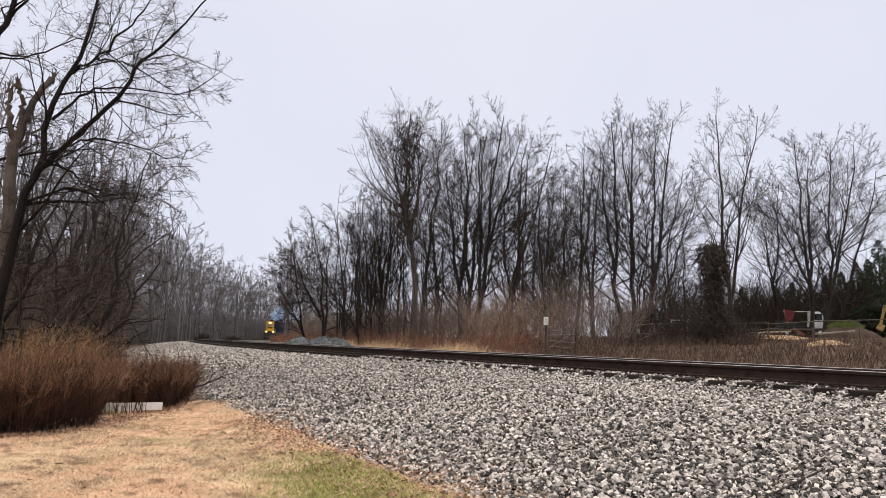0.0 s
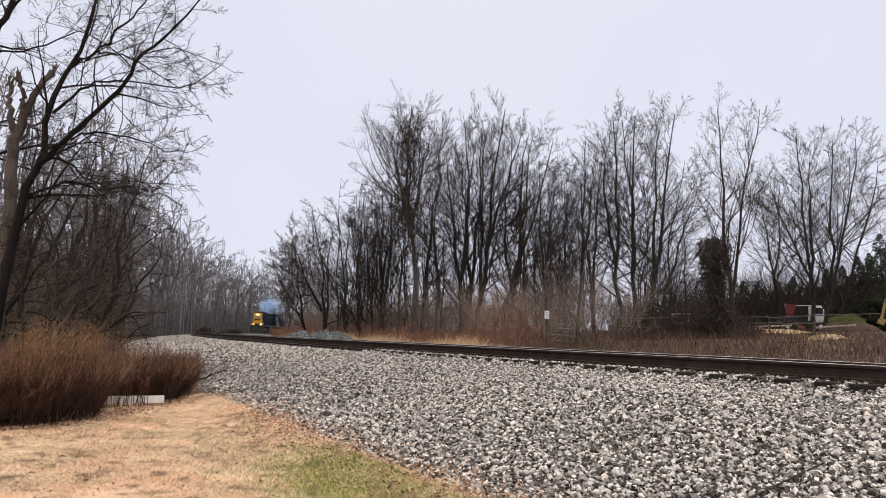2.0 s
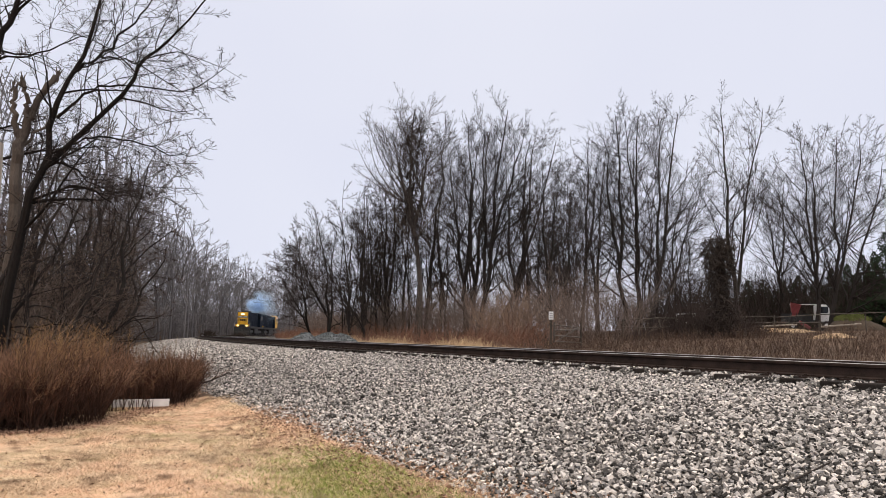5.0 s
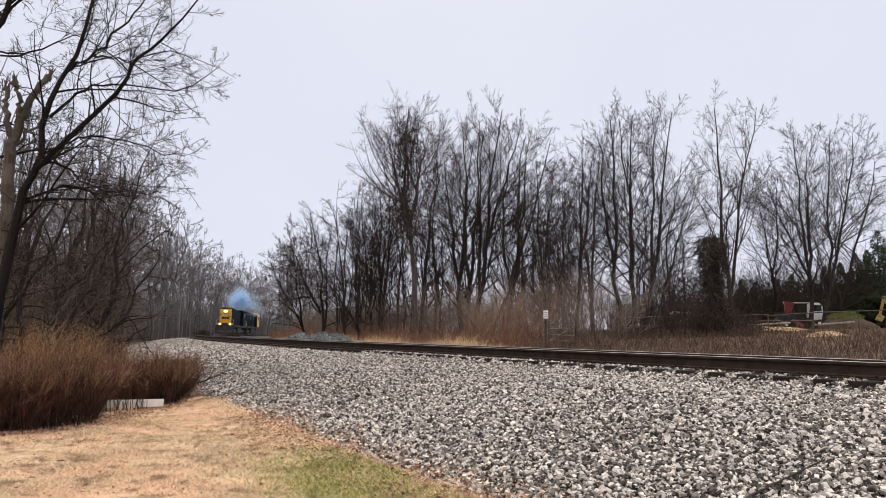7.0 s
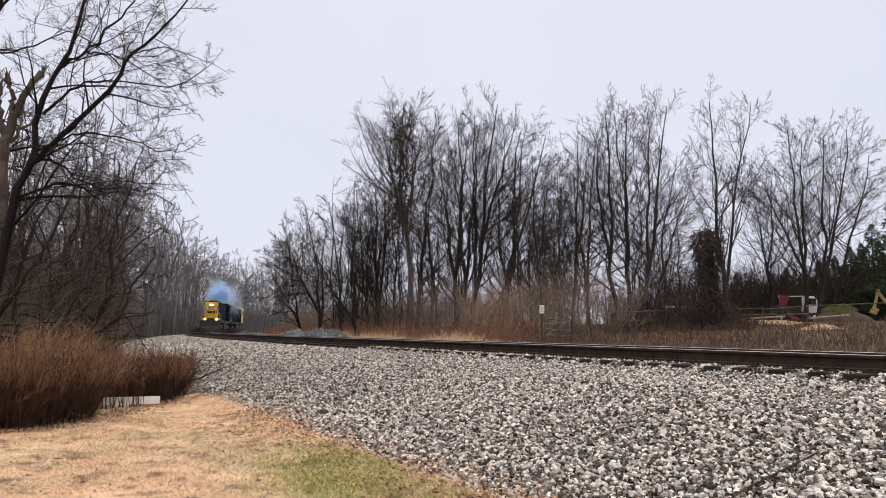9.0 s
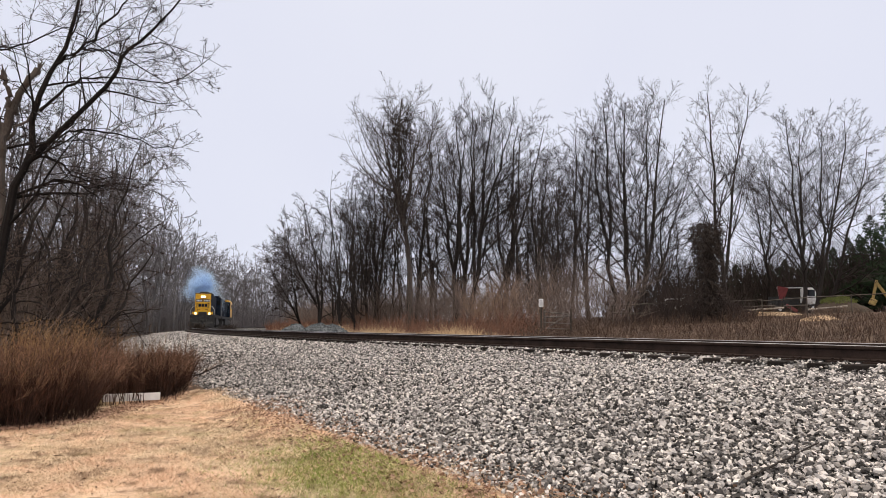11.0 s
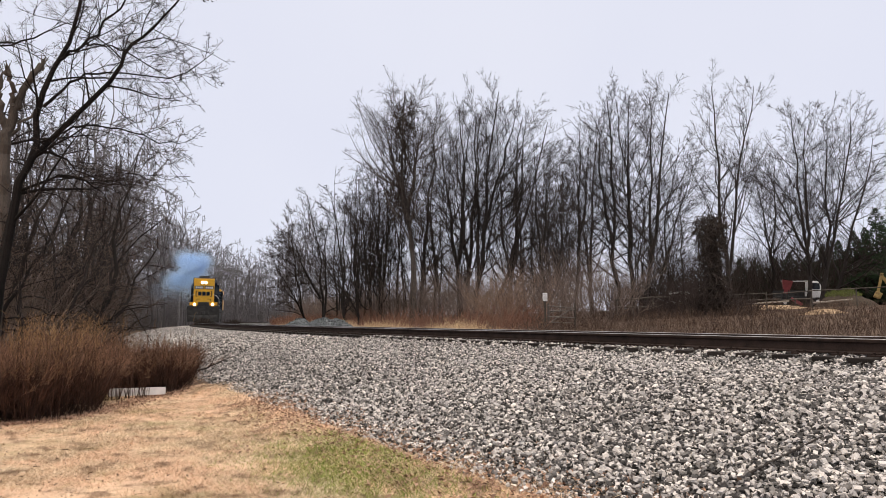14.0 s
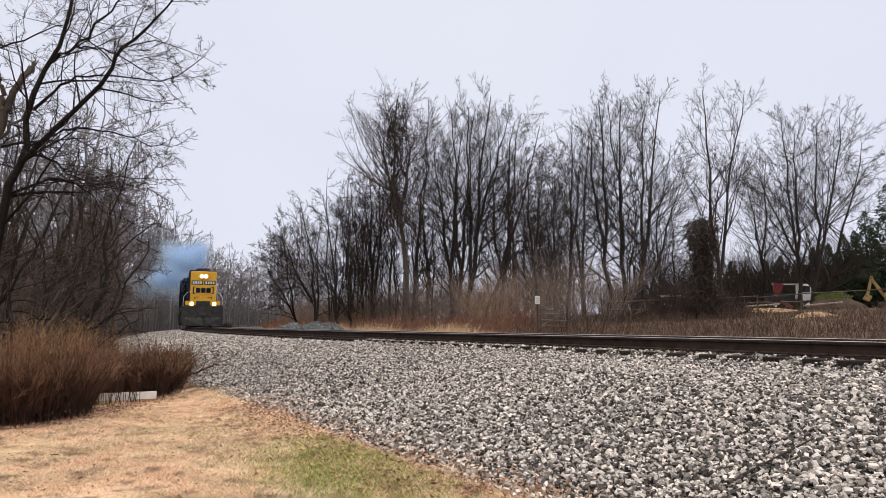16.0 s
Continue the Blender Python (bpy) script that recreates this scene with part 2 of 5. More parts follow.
# ---- mesh helpers ----
def mesh_object(name, verts, faces, mats, parent=None, index=None, smooth=False):
    me = bpy.data.meshes.new(name)
    verts = np.asarray(verts, np.float32)
    faces = np.asarray(faces, np.int32)
    me.vertices.add(len(verts))
    me.vertices.foreach_set("co", verts.ravel())
    k = faces.shape[1]
    me.loops.add(faces.size)
    me.loops.foreach_set("vertex_index", faces.ravel())
    me.polygons.add(len(faces))
    me.polygons.foreach_set("loop_start", np.arange(0, faces.size, k, dtype=np.int32))
    for m in mats if isinstance(mats, (list, tuple)) else [mats]:
        me.materials.append(m)
    if index is not None:
        me.polygons.foreach_set("material_index", np.asarray(index, np.int32))
    me.polygons.foreach_set("use_smooth", np.full(len(faces), smooth))
    me.update(calc_edges=True)
    ob = new(name, me)
    ob.parent = parent
    return ob


def part(name, bm, mat, parent=None, label=""):
    me = bpy.data.meshes.new(name)
    bm.to_mesh(me)
    bm.free()
    for m in mat if isinstance(mat, (list, tuple)) else [mat]:
        me.materials.append(m)
    ob = new(name, me)
    ob.parent = parent
    return tagged(ob, label)


def box(bm, x0, x1, y0, y1, z0, z1, bevel=0.0, m=Matrix()):
    r = bmesh.ops.create_cube(bm, size=1.0, matrix=m @ Matrix.Translation(((x0 + x1) / 2, (y0 + y1) / 2, (z0 + z1) / 2)) @ Matrix.Diagonal((x1 - x0, y1 - y0, z1 - z0, 1)))
    if bevel:
        edges = list({e for v in r["verts"] for e in v.link_edges})
        bmesh.ops.bevel(bm, geom=edges, offset=bevel, segments=2, affect="EDGES", profile=0.6)
    return bm


def rod(bm, a, b, r0, r1=None, sides=8):
    a, b = Vector(a), Vector(b)
    d = b - a
    m = Matrix.Translation((a + b) / 2) @ d.to_track_quat("Z", "Y").to_matrix().to_4x4()
    bmesh.ops.create_cone(bm, cap_ends=True, segments=sides, radius1=r0, radius2=r0 if r1 is None else r1, depth=d.length, matrix=m)
    return bm


def tubes(P, R, sides=3):
    """Tapered tubes along n polylines of k points: quads."""
    n, k, _ = P.shape
    axis = P[:, -1] - P[:, 0]
    axis /= np.linalg.norm(axis, axis=1)[:, None] + 1e-9
    side = np.where(np.abs(axis[:, 2:3]) < 0.9, np.array([[0, 0, 1.0]]), np.array([[1.0, 0, 0]]))
    e1 = np.cross(axis, side)
    e1 /= np.linalg.norm(e1, axis=1)[:, None] + 1e-9
    e2 = np.cross(axis, e1)
    a = np.arange(sides) * 2 * np.pi / sides
    ring = np.cos(a)[None, :, None] * e1[:, None] + np.sin(a)[None, :, None] * e2[:, None]
    V = P[:, :, None, :] + R[:, :, None, None] * ring[:, None]
    idx = np.arange(n * k * sides).reshape(n, k, sides)
    nxt = np.roll(idx, -1, axis=2)
    F = np.stack([idx[:, :-1], nxt[:, :-1], nxt[:, 1:], idx[:, 1:]], -1)
    return V.reshape(-1, 3), F.reshape(-1, 4)


def cones(P, R):
    """Thin tapering twigs, bent once: triangles."""
    V, F = tubes(P[:, :-1], R[:, :-1], 3)
    n, k = len(P), P.shape[1] - 1
    tri = np.concatenate([F[:, [0, 1, 2]], F[:, [0, 2, 3]]]) if k > 1 else np.zeros((0, 3), int)
    last = np.arange(n * k * 3).reshape(n, k, 3)[:, -1]
    if k == 1:
        V = cone_rings(P, R)
    tips = n * k * 3 + np.arange(n)
    cap = np.stack([last, np.roll(last, -1, 1), np.repeat(tips[:, None], 3, 1)], -1).reshape(-1, 3)
    return np.concatenate([V, P[:, -1]]), np.concatenate([tri, cap])


def cone_rings(P, R):
    return tubes(P, np.repeat(R[:, :1], P.shape[1], 1), 3)[0].reshape(len(P), P.shape[1], 3, 3)[:, 0].reshape(-1, 3)


def joined(pieces):
    V, F, o = [], [], 0
    for v, f in pieces:
        V.append(v)
        F.append(f + o)
        o += len(v)
    return np.concatenate(V), np.concatenate(F)


def unit(v):
    return v / (np.linalg.norm(v, axis=-1, keepdims=True) + 1e-9)


def offshoots(rng, P, R, per, t0, t1, angle, length, up=0.1, wander=0.18, k=4, ratio=0.55, thin=0.006, tip=0.3):
    """Side branches of each of n polylines. length: metres for a branch at t0, shorter towards the tip."""
    n, kk, _ = P.shape
    t = (t0 + (t1 - t0) * (np.arange(per)[None] + rng.random((n, per))) / per).ravel()
    who = np.repeat(np.arange(n), per)
    x = t * (kk - 1)
    i = np.minimum(x.astype(int), kk - 2)
    f = (x - i)[:, None]
    start = P[who, i] * (1 - f) + P[who, i + 1] * f
    rad = (R[who, i] * (1 - f[:, 0]) + R[who, i + 1] * f[:, 0]) * ratio
    tan = unit(P[who, i + 1] - P[who, i])
    side = rng.normal(size=(len(t), 3))
    side = unit(side - (side * tan).sum(1, keepdims=True) * tan)
    ang = np.radians(rng.uniform(*angle, len(t)))[:, None]
    d = unit(tan * np.cos(ang) + side * np.sin(ang))
    span = np.linalg.norm(P[who, -1] - P[who, 0], axis=1)
    L = (length if length > 0 else -length * span) * (1.15 - 0.78 * (t - t0) / max(t1 - t0, 1e-6)) * rng.uniform(0.6, 1.2, len(t))
    pts = [start]
    for _ in range(k - 1):
        d = unit(d + np.array([0, 0, up]) + rng.normal(size=d.shape) * wander)
        pts.append(pts[-1] + d * (L / (k - 1))[:, None])
    Q = np.stack(pts, 1)
    S = np.maximum(rad, thin)[:, None] * np.linspace(1, tip, k)[None]
    return Q, np.maximum(S, thin * 0.7)


def leader(rng, a, b, r, k=9, bend=0.03, tip=0.12):
    a, b = np.array(a, float), np.array(b, float)
    u = np.linspace(0, 1, k)[:, None]
    off = np.cumsum(rng.normal(size=(k, 3)), 0) * bend * np.linalg.norm(b - a) / 3
    off -= u * off[-1]
    off[:, 2] *= 0.3
    P = a + (b - a) * u + off
    return P, r * (1 - (1 - tip) * np.linspace(0, 1, k) ** 0.8)


def limb(rng, knots, r0, r1, k=14, rough=0.012):
    """A crooked limb that passes smoothly through a few knots."""
    K = np.array(knots, float)
    K = np.concatenate([2 * K[:1] - K[1:2], K, 2 * K[-1:] - K[-2:-1]])
    u = np.linspace(0, len(knots) - 1.0001, k)
    i = u.astype(int)
    f = (u - i)[:, None]
    a, b, c, d = K[i], K[i + 1], K[i + 2], K[i + 3]
    P = 0.5 * (2 * b + (c - a) * f + (2 * a - 5 * b + 4 * c - d) * f ** 2 + (3 * b - a - 3 * c + d) * f ** 3)
    return P + rng.normal(size=P.shape) * rough * np.linspace(0.3, 1, k)[:, None] * 3, np.linspace(r0, r1, k)


def crown(rng, leaders, spread, dense=(12, 7, 6, 4), low=0.25, rise=0.07, angle=(25, 55), thin=0.008, crook=0.1):
    """Wood and twigs of a bare tree from its leaders: limbs, branches, side twigs and fine twigs."""
    P = np.stack([p for p, _ in leaders])
    R = np.stack([r for _, r in leaders])
    limbs = dense[0] if len(leaders) > 1 else round(dense[0] * 1.6)
    wood = [tubes(P, R, 8)]
    P1, R1 = offshoots(rng, P, R, limbs, low, 0.99, angle, spread, rise, crook, 7, 0.45, thin * 1.5, 0.16)
    wood.append(tubes(P1, R1, 4))
    P2, R2 = offshoots(rng, P1, R1, dense[1], 0.12, 0.98, (28, 62), -0.42, rise, crook * 1.3, 4, 0.55, thin * 1.2)
    wood.append(tubes(P2, R2, 3))
    P3, R3 = offshoots(rng, P2, R2, dense[2], 0.08, 1.0, (28, 62), -0.5, rise, crook * 1.4, 3, 0.6, thin * 0.9)
    P4, R4 = offshoots(rng, P3, R3, dense[3], 0.1, 1.0, (25, 58), -0.6, rise, crook, 2, 0.7, thin * 0.7)
    return joined(wood), joined([cones(P3, R3), cones(P4, R4)])


# ---- the lie of the land, from the railway's line ----
TRACK_D, TRACK_A, TRACK_S0, TRACK_R = 9.346, radians(-31.38), 13.49, 323.66
T_N = np.array([math.cos(TRACK_A), -math.sin(TRACK_A)])
T_H = np.array([math.sin(TRACK_A), math.cos(TRACK_A)])
T_FOOT = T_N * TRACK_D
T_CENTRE = T_FOOT + T_H * TRACK_S0 + T_N * TRACK_R


def track(s, w=0.0):
    """Places s metres along the line and w metres off it, towards the lawn."""
    s, w = np.broadcast_arrays(np.asarray(s, float), np.asarray(w, float))
    q = np.maximum(s - TRACK_S0, 0) / TRACK_R
    st = np.minimum(s, TRACK_S0)
    lie = T_FOOT + st[..., None] * T_H + (TRACK_R * np.sin(q))[..., None] * T_H + (TRACK_R * (1 - np.cos(q)))[..., None] * T_N
    nor = np.cos(q)[..., None] * T_N - np.sin(q)[..., None] * T_H
    return lie - nor * w[..., None]


def heading(s):
    """Direction of the line away from the lawn, as an angle from +x."""
    return math.pi / 2 - (TRACK_A + max(s - TRACK_S0, 0) / TRACK_R)


def off_line(x, y):
    p = np.stack([np.asarray(x, float), np.asarray(y, float)], -1)
    along = (p - T_FOOT) @ T_H
    flat = -((p - T_FOOT) @ T_N)
    bent = np.linalg.norm(p - T_CENTRE, axis=-1) - TRACK_R
    return np.where(along < TRACK_S0, flat, bent)


LIE_W = [-400, -60, -30, -15, -8, -4.8, -2.9, -1.6, -1.25, 1.2, 1.5, 2.4, 4.3, 6.9, 60, 400]
LIE_Z = [4.5, 3.0, 2.2, 1.15, 0.75, 0.62, 0.80, 0.86, 0.90, 0.90, 0.80, 0.745, 0.53, 0.0, 0.05, 2.0]


def lie(x, y):
    return np.interp(off_line(x, y), LIE_W, LIE_Z)


def place(az, d):
    """A point of the ground at a bearing (degrees to the right of north) and distance from the lawn's corner."""
    x, y = d * math.sin(radians(az)), d * math.cos(radians(az))
    return Vector((x, y, float(lie(x, y))))


EDGE = 6.25


def make_ground():
    rad = np.concatenate([[0.0], np.geomspace(0.5, 1800, 190)])
    ang = np.radians(np.concatenate([np.arange(-50, 50, 0.8), np.arange(50, 310, 5)]))
    A, Rr = np.meshgrid(ang, rad)
    X, Y = Rr * np.sin(A), Rr * np.cos(A)
    W = off_line(X, Y)
    Z = np.interp(W, LIE_W, LIE_Z) - 0.18 * np.clip((EDGE - np.abs(W)) / 0.5, 0, 1)
    rng = np.random.default_rng(3)
    Z = Z + 0.02 * np.sin(X * 1.7 + 0.5) * np.cos(Y * 1.3) * np.clip(np.abs(W) - 6.9, 0, 1)
    n, k = A.shape
    idx = np.arange(n * k).reshape(n, k)
    nx = np.roll(idx, -1, 1)
    F = np.stack([idx[:-1], nx[:-1], nx[1:], idx[1:]], -1).reshape(-1, 4)
    ob = mesh_object("ground", np.stack([X, Y, Z], -1).reshape(-1, 3), F, [M_GROUND, M_LAWN], smooth=True)
    cx = np.array([0.25 * (np.ravel(X)[F].sum(1)), 0.25 * (np.ravel(Y)[F].sum(1))])
    w = off_line(cx[0], cx[1])
    lawn = (w > 5.2) & (np.hypot(cx[0], cx[1]) < 40) & (cx[1] < 13.5)
    ob.data.polygons.foreach_set("material_index", lawn.astype(np.int32))
    return tagged(ob, "dormant tan lawn and leaf-littered soil rising to the woods", "ground", kind="structure")


make_ground()


def strip(name, s, ws, zs, mat, jag=0.0, seed=0, parent=None):
    rng = np.random.default_rng(seed)
    S, Wd = np.meshgrid(s, ws, indexing="ij")
    Wd = Wd.copy()
    Wd[:, -1] += jag * (0.5 * np.sin(s * 1.3) + 0.35 * np.sin(s * 3.1 + 1) + rng.normal(size=len(s)) * 0.25)
    P = track(S, Wd)
    Z = np.interp(Wd, ws, zs) + rng.normal(size=S.shape) * 0.012
    idx = np.arange(S.size).reshape(S.shape)
    F = np.stack([idx[:-1, :-1], idx[:-1, 1:], idx[1:, 1:], idx[1:, :-1]], -1).reshape(-1, 4)
    return mesh_object(name, np.concatenate([P, Z[..., None]], -1).reshape(-1, 3), F, mat, parent, smooth=True)


BED_W = np.array([-5.2, -4.8, -4.0, -2.9, -2.2, -1.25, 0, 1.2, 1.5, 2.4, 3.0, 3.6, 4.3, 4.8, 5.2, 5.6, EDGE + 0.1, EDGE + 0.4])
BED_Z = np.interp(BED_W, LIE_W, LIE_Z) + np.array([-0.2, 0, .0, 0, 0, 0, 0, 0, 0, 0.01, 0.02, 0.02, 0.02, 0.01, 0.01, 0.0, -0.03, -0.16])
bed = strip("ballast_bed", np.concatenate([np.arange(-22, 40, 0.25), np.arange(40, 240, 1.0)]), BED_W, BED_Z, M_BALLAST_BED, 0.25, 4)
tagged(bed, "bed of grey and white crushed stone ballast sloping to the lawn", "ballast", kind="structure")


def stone_shape(seed):
    """A broken block: eight corners pushed about, with some knocked in."""
    rng = np.random.default_rng(seed)
    V = np.array([[x, y, z] for x in (-1, 1) for y in (-1, 1) for z in (-1, 1)], float)
    V *= rng.uniform(0.48, 0.78, (8, 1))
    V += rng.normal(size=V.shape) * 0.10
    F = np.array([[0, 1, 3], [0, 3, 2], [4, 6, 7], [4, 7, 5], [0, 4, 5], [0, 5, 1], [2, 3, 7], [2, 7, 6], [0, 2, 6], [0, 6, 4], [1, 5, 7], [1, 7, 3]])
    return V * np.array([1.15, rng.uniform(0.7, 0.95), rng.uniform(0.42, 0.7)]), F


# a coarse lump of eight faces for far stones
OCTA_V = np.array([[1, 0, 0], [-1, 0, 0], [0, 1, 0], [0, -1, 0], [0, 0, 1], [0, 0, -1.0]])
OCTA_F = np.array([[0, 2, 4], [2, 1, 4], [1, 3, 4], [3, 0, 4], [2, 0, 5], [1, 2, 5], [3, 1, 5], [0, 3, 5]])


def turns(rng, n, tilt=0.6):
    """n random rotations, mostly about the upright."""
    a, b, c = rng.uniform(0, 2 * np.pi, n), rng.normal(size=n) * tilt, rng.normal(size=n) * tilt
    ca, sa, cb, sb, cc, sc = np.cos(a), np.sin(a), np.cos(b), np.sin(b), np.cos(c), np.sin(c)
    o, i = np.zeros(n), np.ones(n)
    rz = np.stack([ca, -sa, o, sa, ca, o, o, o, i], -1).reshape(n, 3, 3)
    rx = np.stack([i, o, o, o, cb, -sb, o, sb, cb], -1).reshape(n, 3, 3)
    ry = np.stack([cc, o, sc, o, i, o, -sc, o, cc], -1).reshape(n, 3, 3)
    return rz @ rx @ ry


def scatter(rng, shapes, where, size, tilt=0.6):
    """Copies of low lumps at the places given, turned at random, as one mesh."""
    out = []
    pick = rng.integers(0, len(shapes), len(where))
    for i, (V, F) in enumerate(shapes):
        P, s = where[pick == i], size[pick == i]
        if not len(P):
            continue
        T = np.einsum("nij,vj->nvi", turns(rng, len(P), tilt), V) * s[:, None, None] + P[:, None]
        G = F[None] + (np.arange(len(P)) * len(V))[:, None, None]
        out.append((T.reshape(-1, 3), G.reshape(-1, 3)))
    return joined(out)


def bed_points(rng, s0, s1, per, w0=1.40, w1=6.3):
    n = int((s1 - s0) * (w1 - w0) * per)
    s, w = rng.uniform(s0, s1, n), rng.uniform(w0, w1, n)
    edge = EDGE + 0.25 * (0.5 * np.sin(s * 1.3) + 0.35 * np.sin(s * 3.1 + 1))
    keep = rng.random(n) < np.clip((edge + 0.25 - w) / 0.5, 0.03, 1)
    s, w = s[keep], w[keep]
    return np.concatenate([track(s, w), (np.interp(w, BED_W, BED_Z) + rng.uniform(-0.004, 0.05, len(s)))[:, None]], 1)


def make_ballast():
    rng = np.random.default_rng(11)
    shapes = [stone_shape(i) for i in range(14)]
    near = bed_points(rng, 1.2, 9.5, 2000)
    side = bed_points(rng, -10, 1.2, 150)
    cribs = bed_points(rng, 2.5, 18, 900, 0.66, 1.42)
    along = (cribs[:, :2] - T_FOOT) @ T_H
    off = np.abs((along + 16) / 0.495 - np.round((along + 16) / 0.495)) * 0.495
    cribs = cribs[(off > 0.13) | (off_line(cribs[:, 0], cribs[:, 1]) > 1.33)]
    mid = bed_points(rng, 9.5, 19, 900)
    far = np.concatenate([bed_points(rng, 19, 34, 400), bed_points(rng, 34, 75, 130)])
    behind = bed_points(rng, -10, 20, 40, -4.6, 0.8)
    size = lambda p, a: a * rng.lognormal(0, 0.25, len(p))
    octa = [(OCTA_V * [1, 0.8, 0.6], OCTA_F), (OCTA_V * [0.9, 1, 0.5], OCTA_F)]
    pieces = [scatter(rng, shapes, near, size(near, 0.0192), 0.6), scatter(rng, octa, side, size(side, 0.04)), scatter(rng, octa, cribs, size(cribs, 0.026), 0.6),
              scatter(rng, octa, mid, size(mid, 0.0225), 0.5), scatter(rng, octa, far, size(far, 0.034), 0.4), scatter(rng, octa, behind, size(behind, 0.04))]
    V, F = joined(pieces)
    tagged(mesh_object("loose_ballast", V, F, M_STONE, bed), kind="stuff")
    # the nearest stones singly
    meshes = []
    for i, (V, F) in enumerate(shapes):
        ob = mesh_object("stone", V * 0.023, F, M_STONE, bed)
        meshes.append(ob.data)
        bpy.data.objects.remove(ob)
    for i in range(300):
        s, w = rng.uniform(1.8, 7.0), rng.uniform(2.5, 6.1)
        p = track(s, w)
        ob = new("stone", meshes[i % len(meshes)])
        ob.parent = bed
        k = rng.uniform(0.7, 1.5)
        ob.matrix_basis = Matrix.LocRotScale((p[0], p[1], float(np.interp(w, BED_W, BED_Z)) + 0.03), Euler(rng.uniform(0, 6.28, 3)), (k, k, k))


def make_track():
    line = tagged(new("railway_track"), "single railway track of rusty rails on creosoted wooden ties in ballast", "railway track", kind="structure")
    prof = [(-0.075, -0.186), (0.075, -0.186), (0.075, -0.172), (0.02, -0.155), (0.012, -0.06), (0.036, -0.042), (0.0375, -0.022), (0.034, -0.006),
            (0.027, 0.0), (-0.027, 0.0), (-0.034, -0.006), (-0.0375, -0.022), (-0.036, -0.042), (-0.012, -0.06), (-0.02, -0.155), (-0.075, -0.172)]
    s = np.concatenate([np.arange(-24, 40, 0.6), np.arange(40, 236, 2.0)])
    for side in (0.755, -0.755):
        pts = [np.concatenate([track(s, side + w), np.full((len(s), 1), RAIL_TOP + z)], 1) for w, z in prof]
        V = np.stack(pts, 1)
        k = len(prof)
        idx = np.arange(len(s) * k).reshape(len(s), k)
        nx = np.roll(idx, -1, 1)
        F = np.stack([idx[:-1], nx[:-1], nx[1:], idx[1:]], -1)
        top = np.zeros(F.shape[:2], int)
        top[:, 7:10] = 1
        rail = mesh_object("rail", V.reshape(-1, 3), F.reshape(-1, 4), [M_RAIL, M_RAIL_TOP], line, top.ravel())
        bm = bmesh.new()
        bm.from_mesh(rail.data)
        bmesh.ops.recalc_face_normals(bm, faces=bm.faces)
        bm.to_mesh(rail.data)
        bm.free()
    bm = bmesh.new()
    box(bm, -1.30, 1.30, -0.115, 0.115, -0.18, 0.0, 0.012)
    tie = part("tie", bm, M_TIE, line)
    bm = bmesh.new()
    for w in (-0.755, 0.755):
        box(bm, w - 0.17, w + 0.17, -0.095, 0.095, 0.0, 0.022)
        for a in (-0.095, 0.095):
            for b in (-0.05, 0.05):
                box(bm, w + a - 0.012, w + a + 0.012, b - 0.012, b + 0.012, 0.02, 0.05)
    plate = part("tie_plate", bm, M_RAIL, line)
    rng = np.random.default_rng(5)
    for i in range(300):
        at = -16 + i * 0.495 + rng.normal() * 0.02
        p = track(at)
        m = Matrix.LocRotScale((p[0], p[1], RAIL_TOP - 0.208), Euler((0, 0, heading(at) - math.pi / 2 + rng.normal() * 0.02)), None)
        for src in (tie, plate) if i < 120 else (tie,):
            ob = src if i == 0 else new(src.name.split(".")[0], src.data)
            ob.parent = line
            ob.matrix_basis = m
    return line


make_track()


# ---- trees ----
def tree(name, seed, base, leaders, spread, label, dense=(19, 8, 6, 4), low=0.12, rise=0.08, angle=(30, 66), bark=None, twig=None, thin=0.0085, crook=0.1, bend=0.035, group="bare woodland trees", wrap=False):
    """A bare deciduous tree at base; leaders: (top offset, radius, height of its foot on the first leader)."""
    rng = np.random.default_rng(seed)
    made = []
    for i, (top, r, foot) in enumerate(leaders):
        start = (0, 0, -0.3) if i == 0 else tuple(made[0][0][0] + (made[0][0][-1] - made[0][0][0]) * foot)
        if i and foot > 0:
            k = foot * 8
            j = int(k)
            start = made[0][0][j] * (1 - k + j) + made[0][0][min(j + 1, 8)] * (k - j)
        made.append(leader(rng, start, top, r, bend=bend))
    wood, twigs = crown(rng, made, spread, dense, low, rise, angle, thin, crook)
    root = tagged(new(name), label, "tree", group)
    root.location = base
    mesh_object("trunk", *wood, bark or M_BARK, root)
    mesh_object("crown", *twigs, twig or M_TWIG, root)
    if wrap:
        P, R = made[0]
        n = 480
        u = rng.uniform(0.42, 0.92, n) * 8
        i = u.astype(int)
        at = P[i] * (1 - u + i)[:, None] + P[np.minimum(i + 1, 8)] * (u - i)[:, None]
        at[:, :2] += rng.normal(size=(n, 2)) * 0.45
        way = unit(rng.normal(size=(n, 3)) * np.array([0.5, 0.5, 1.0]) + [0, 0, -0.4])
        Q = np.stack([at, at + way * 0.7 + rng.normal(size=(n, 3)) * 0.1, at + way * 1.3 + rng.normal(size=(n, 3)) * 0.25], 1)
        mesh_object("vines", *tubes(Q, np.full((n, 3), 0.022), 3), M_VINE, root, smooth=False)["label"] = "dense dead vines round the trunk"
    return root


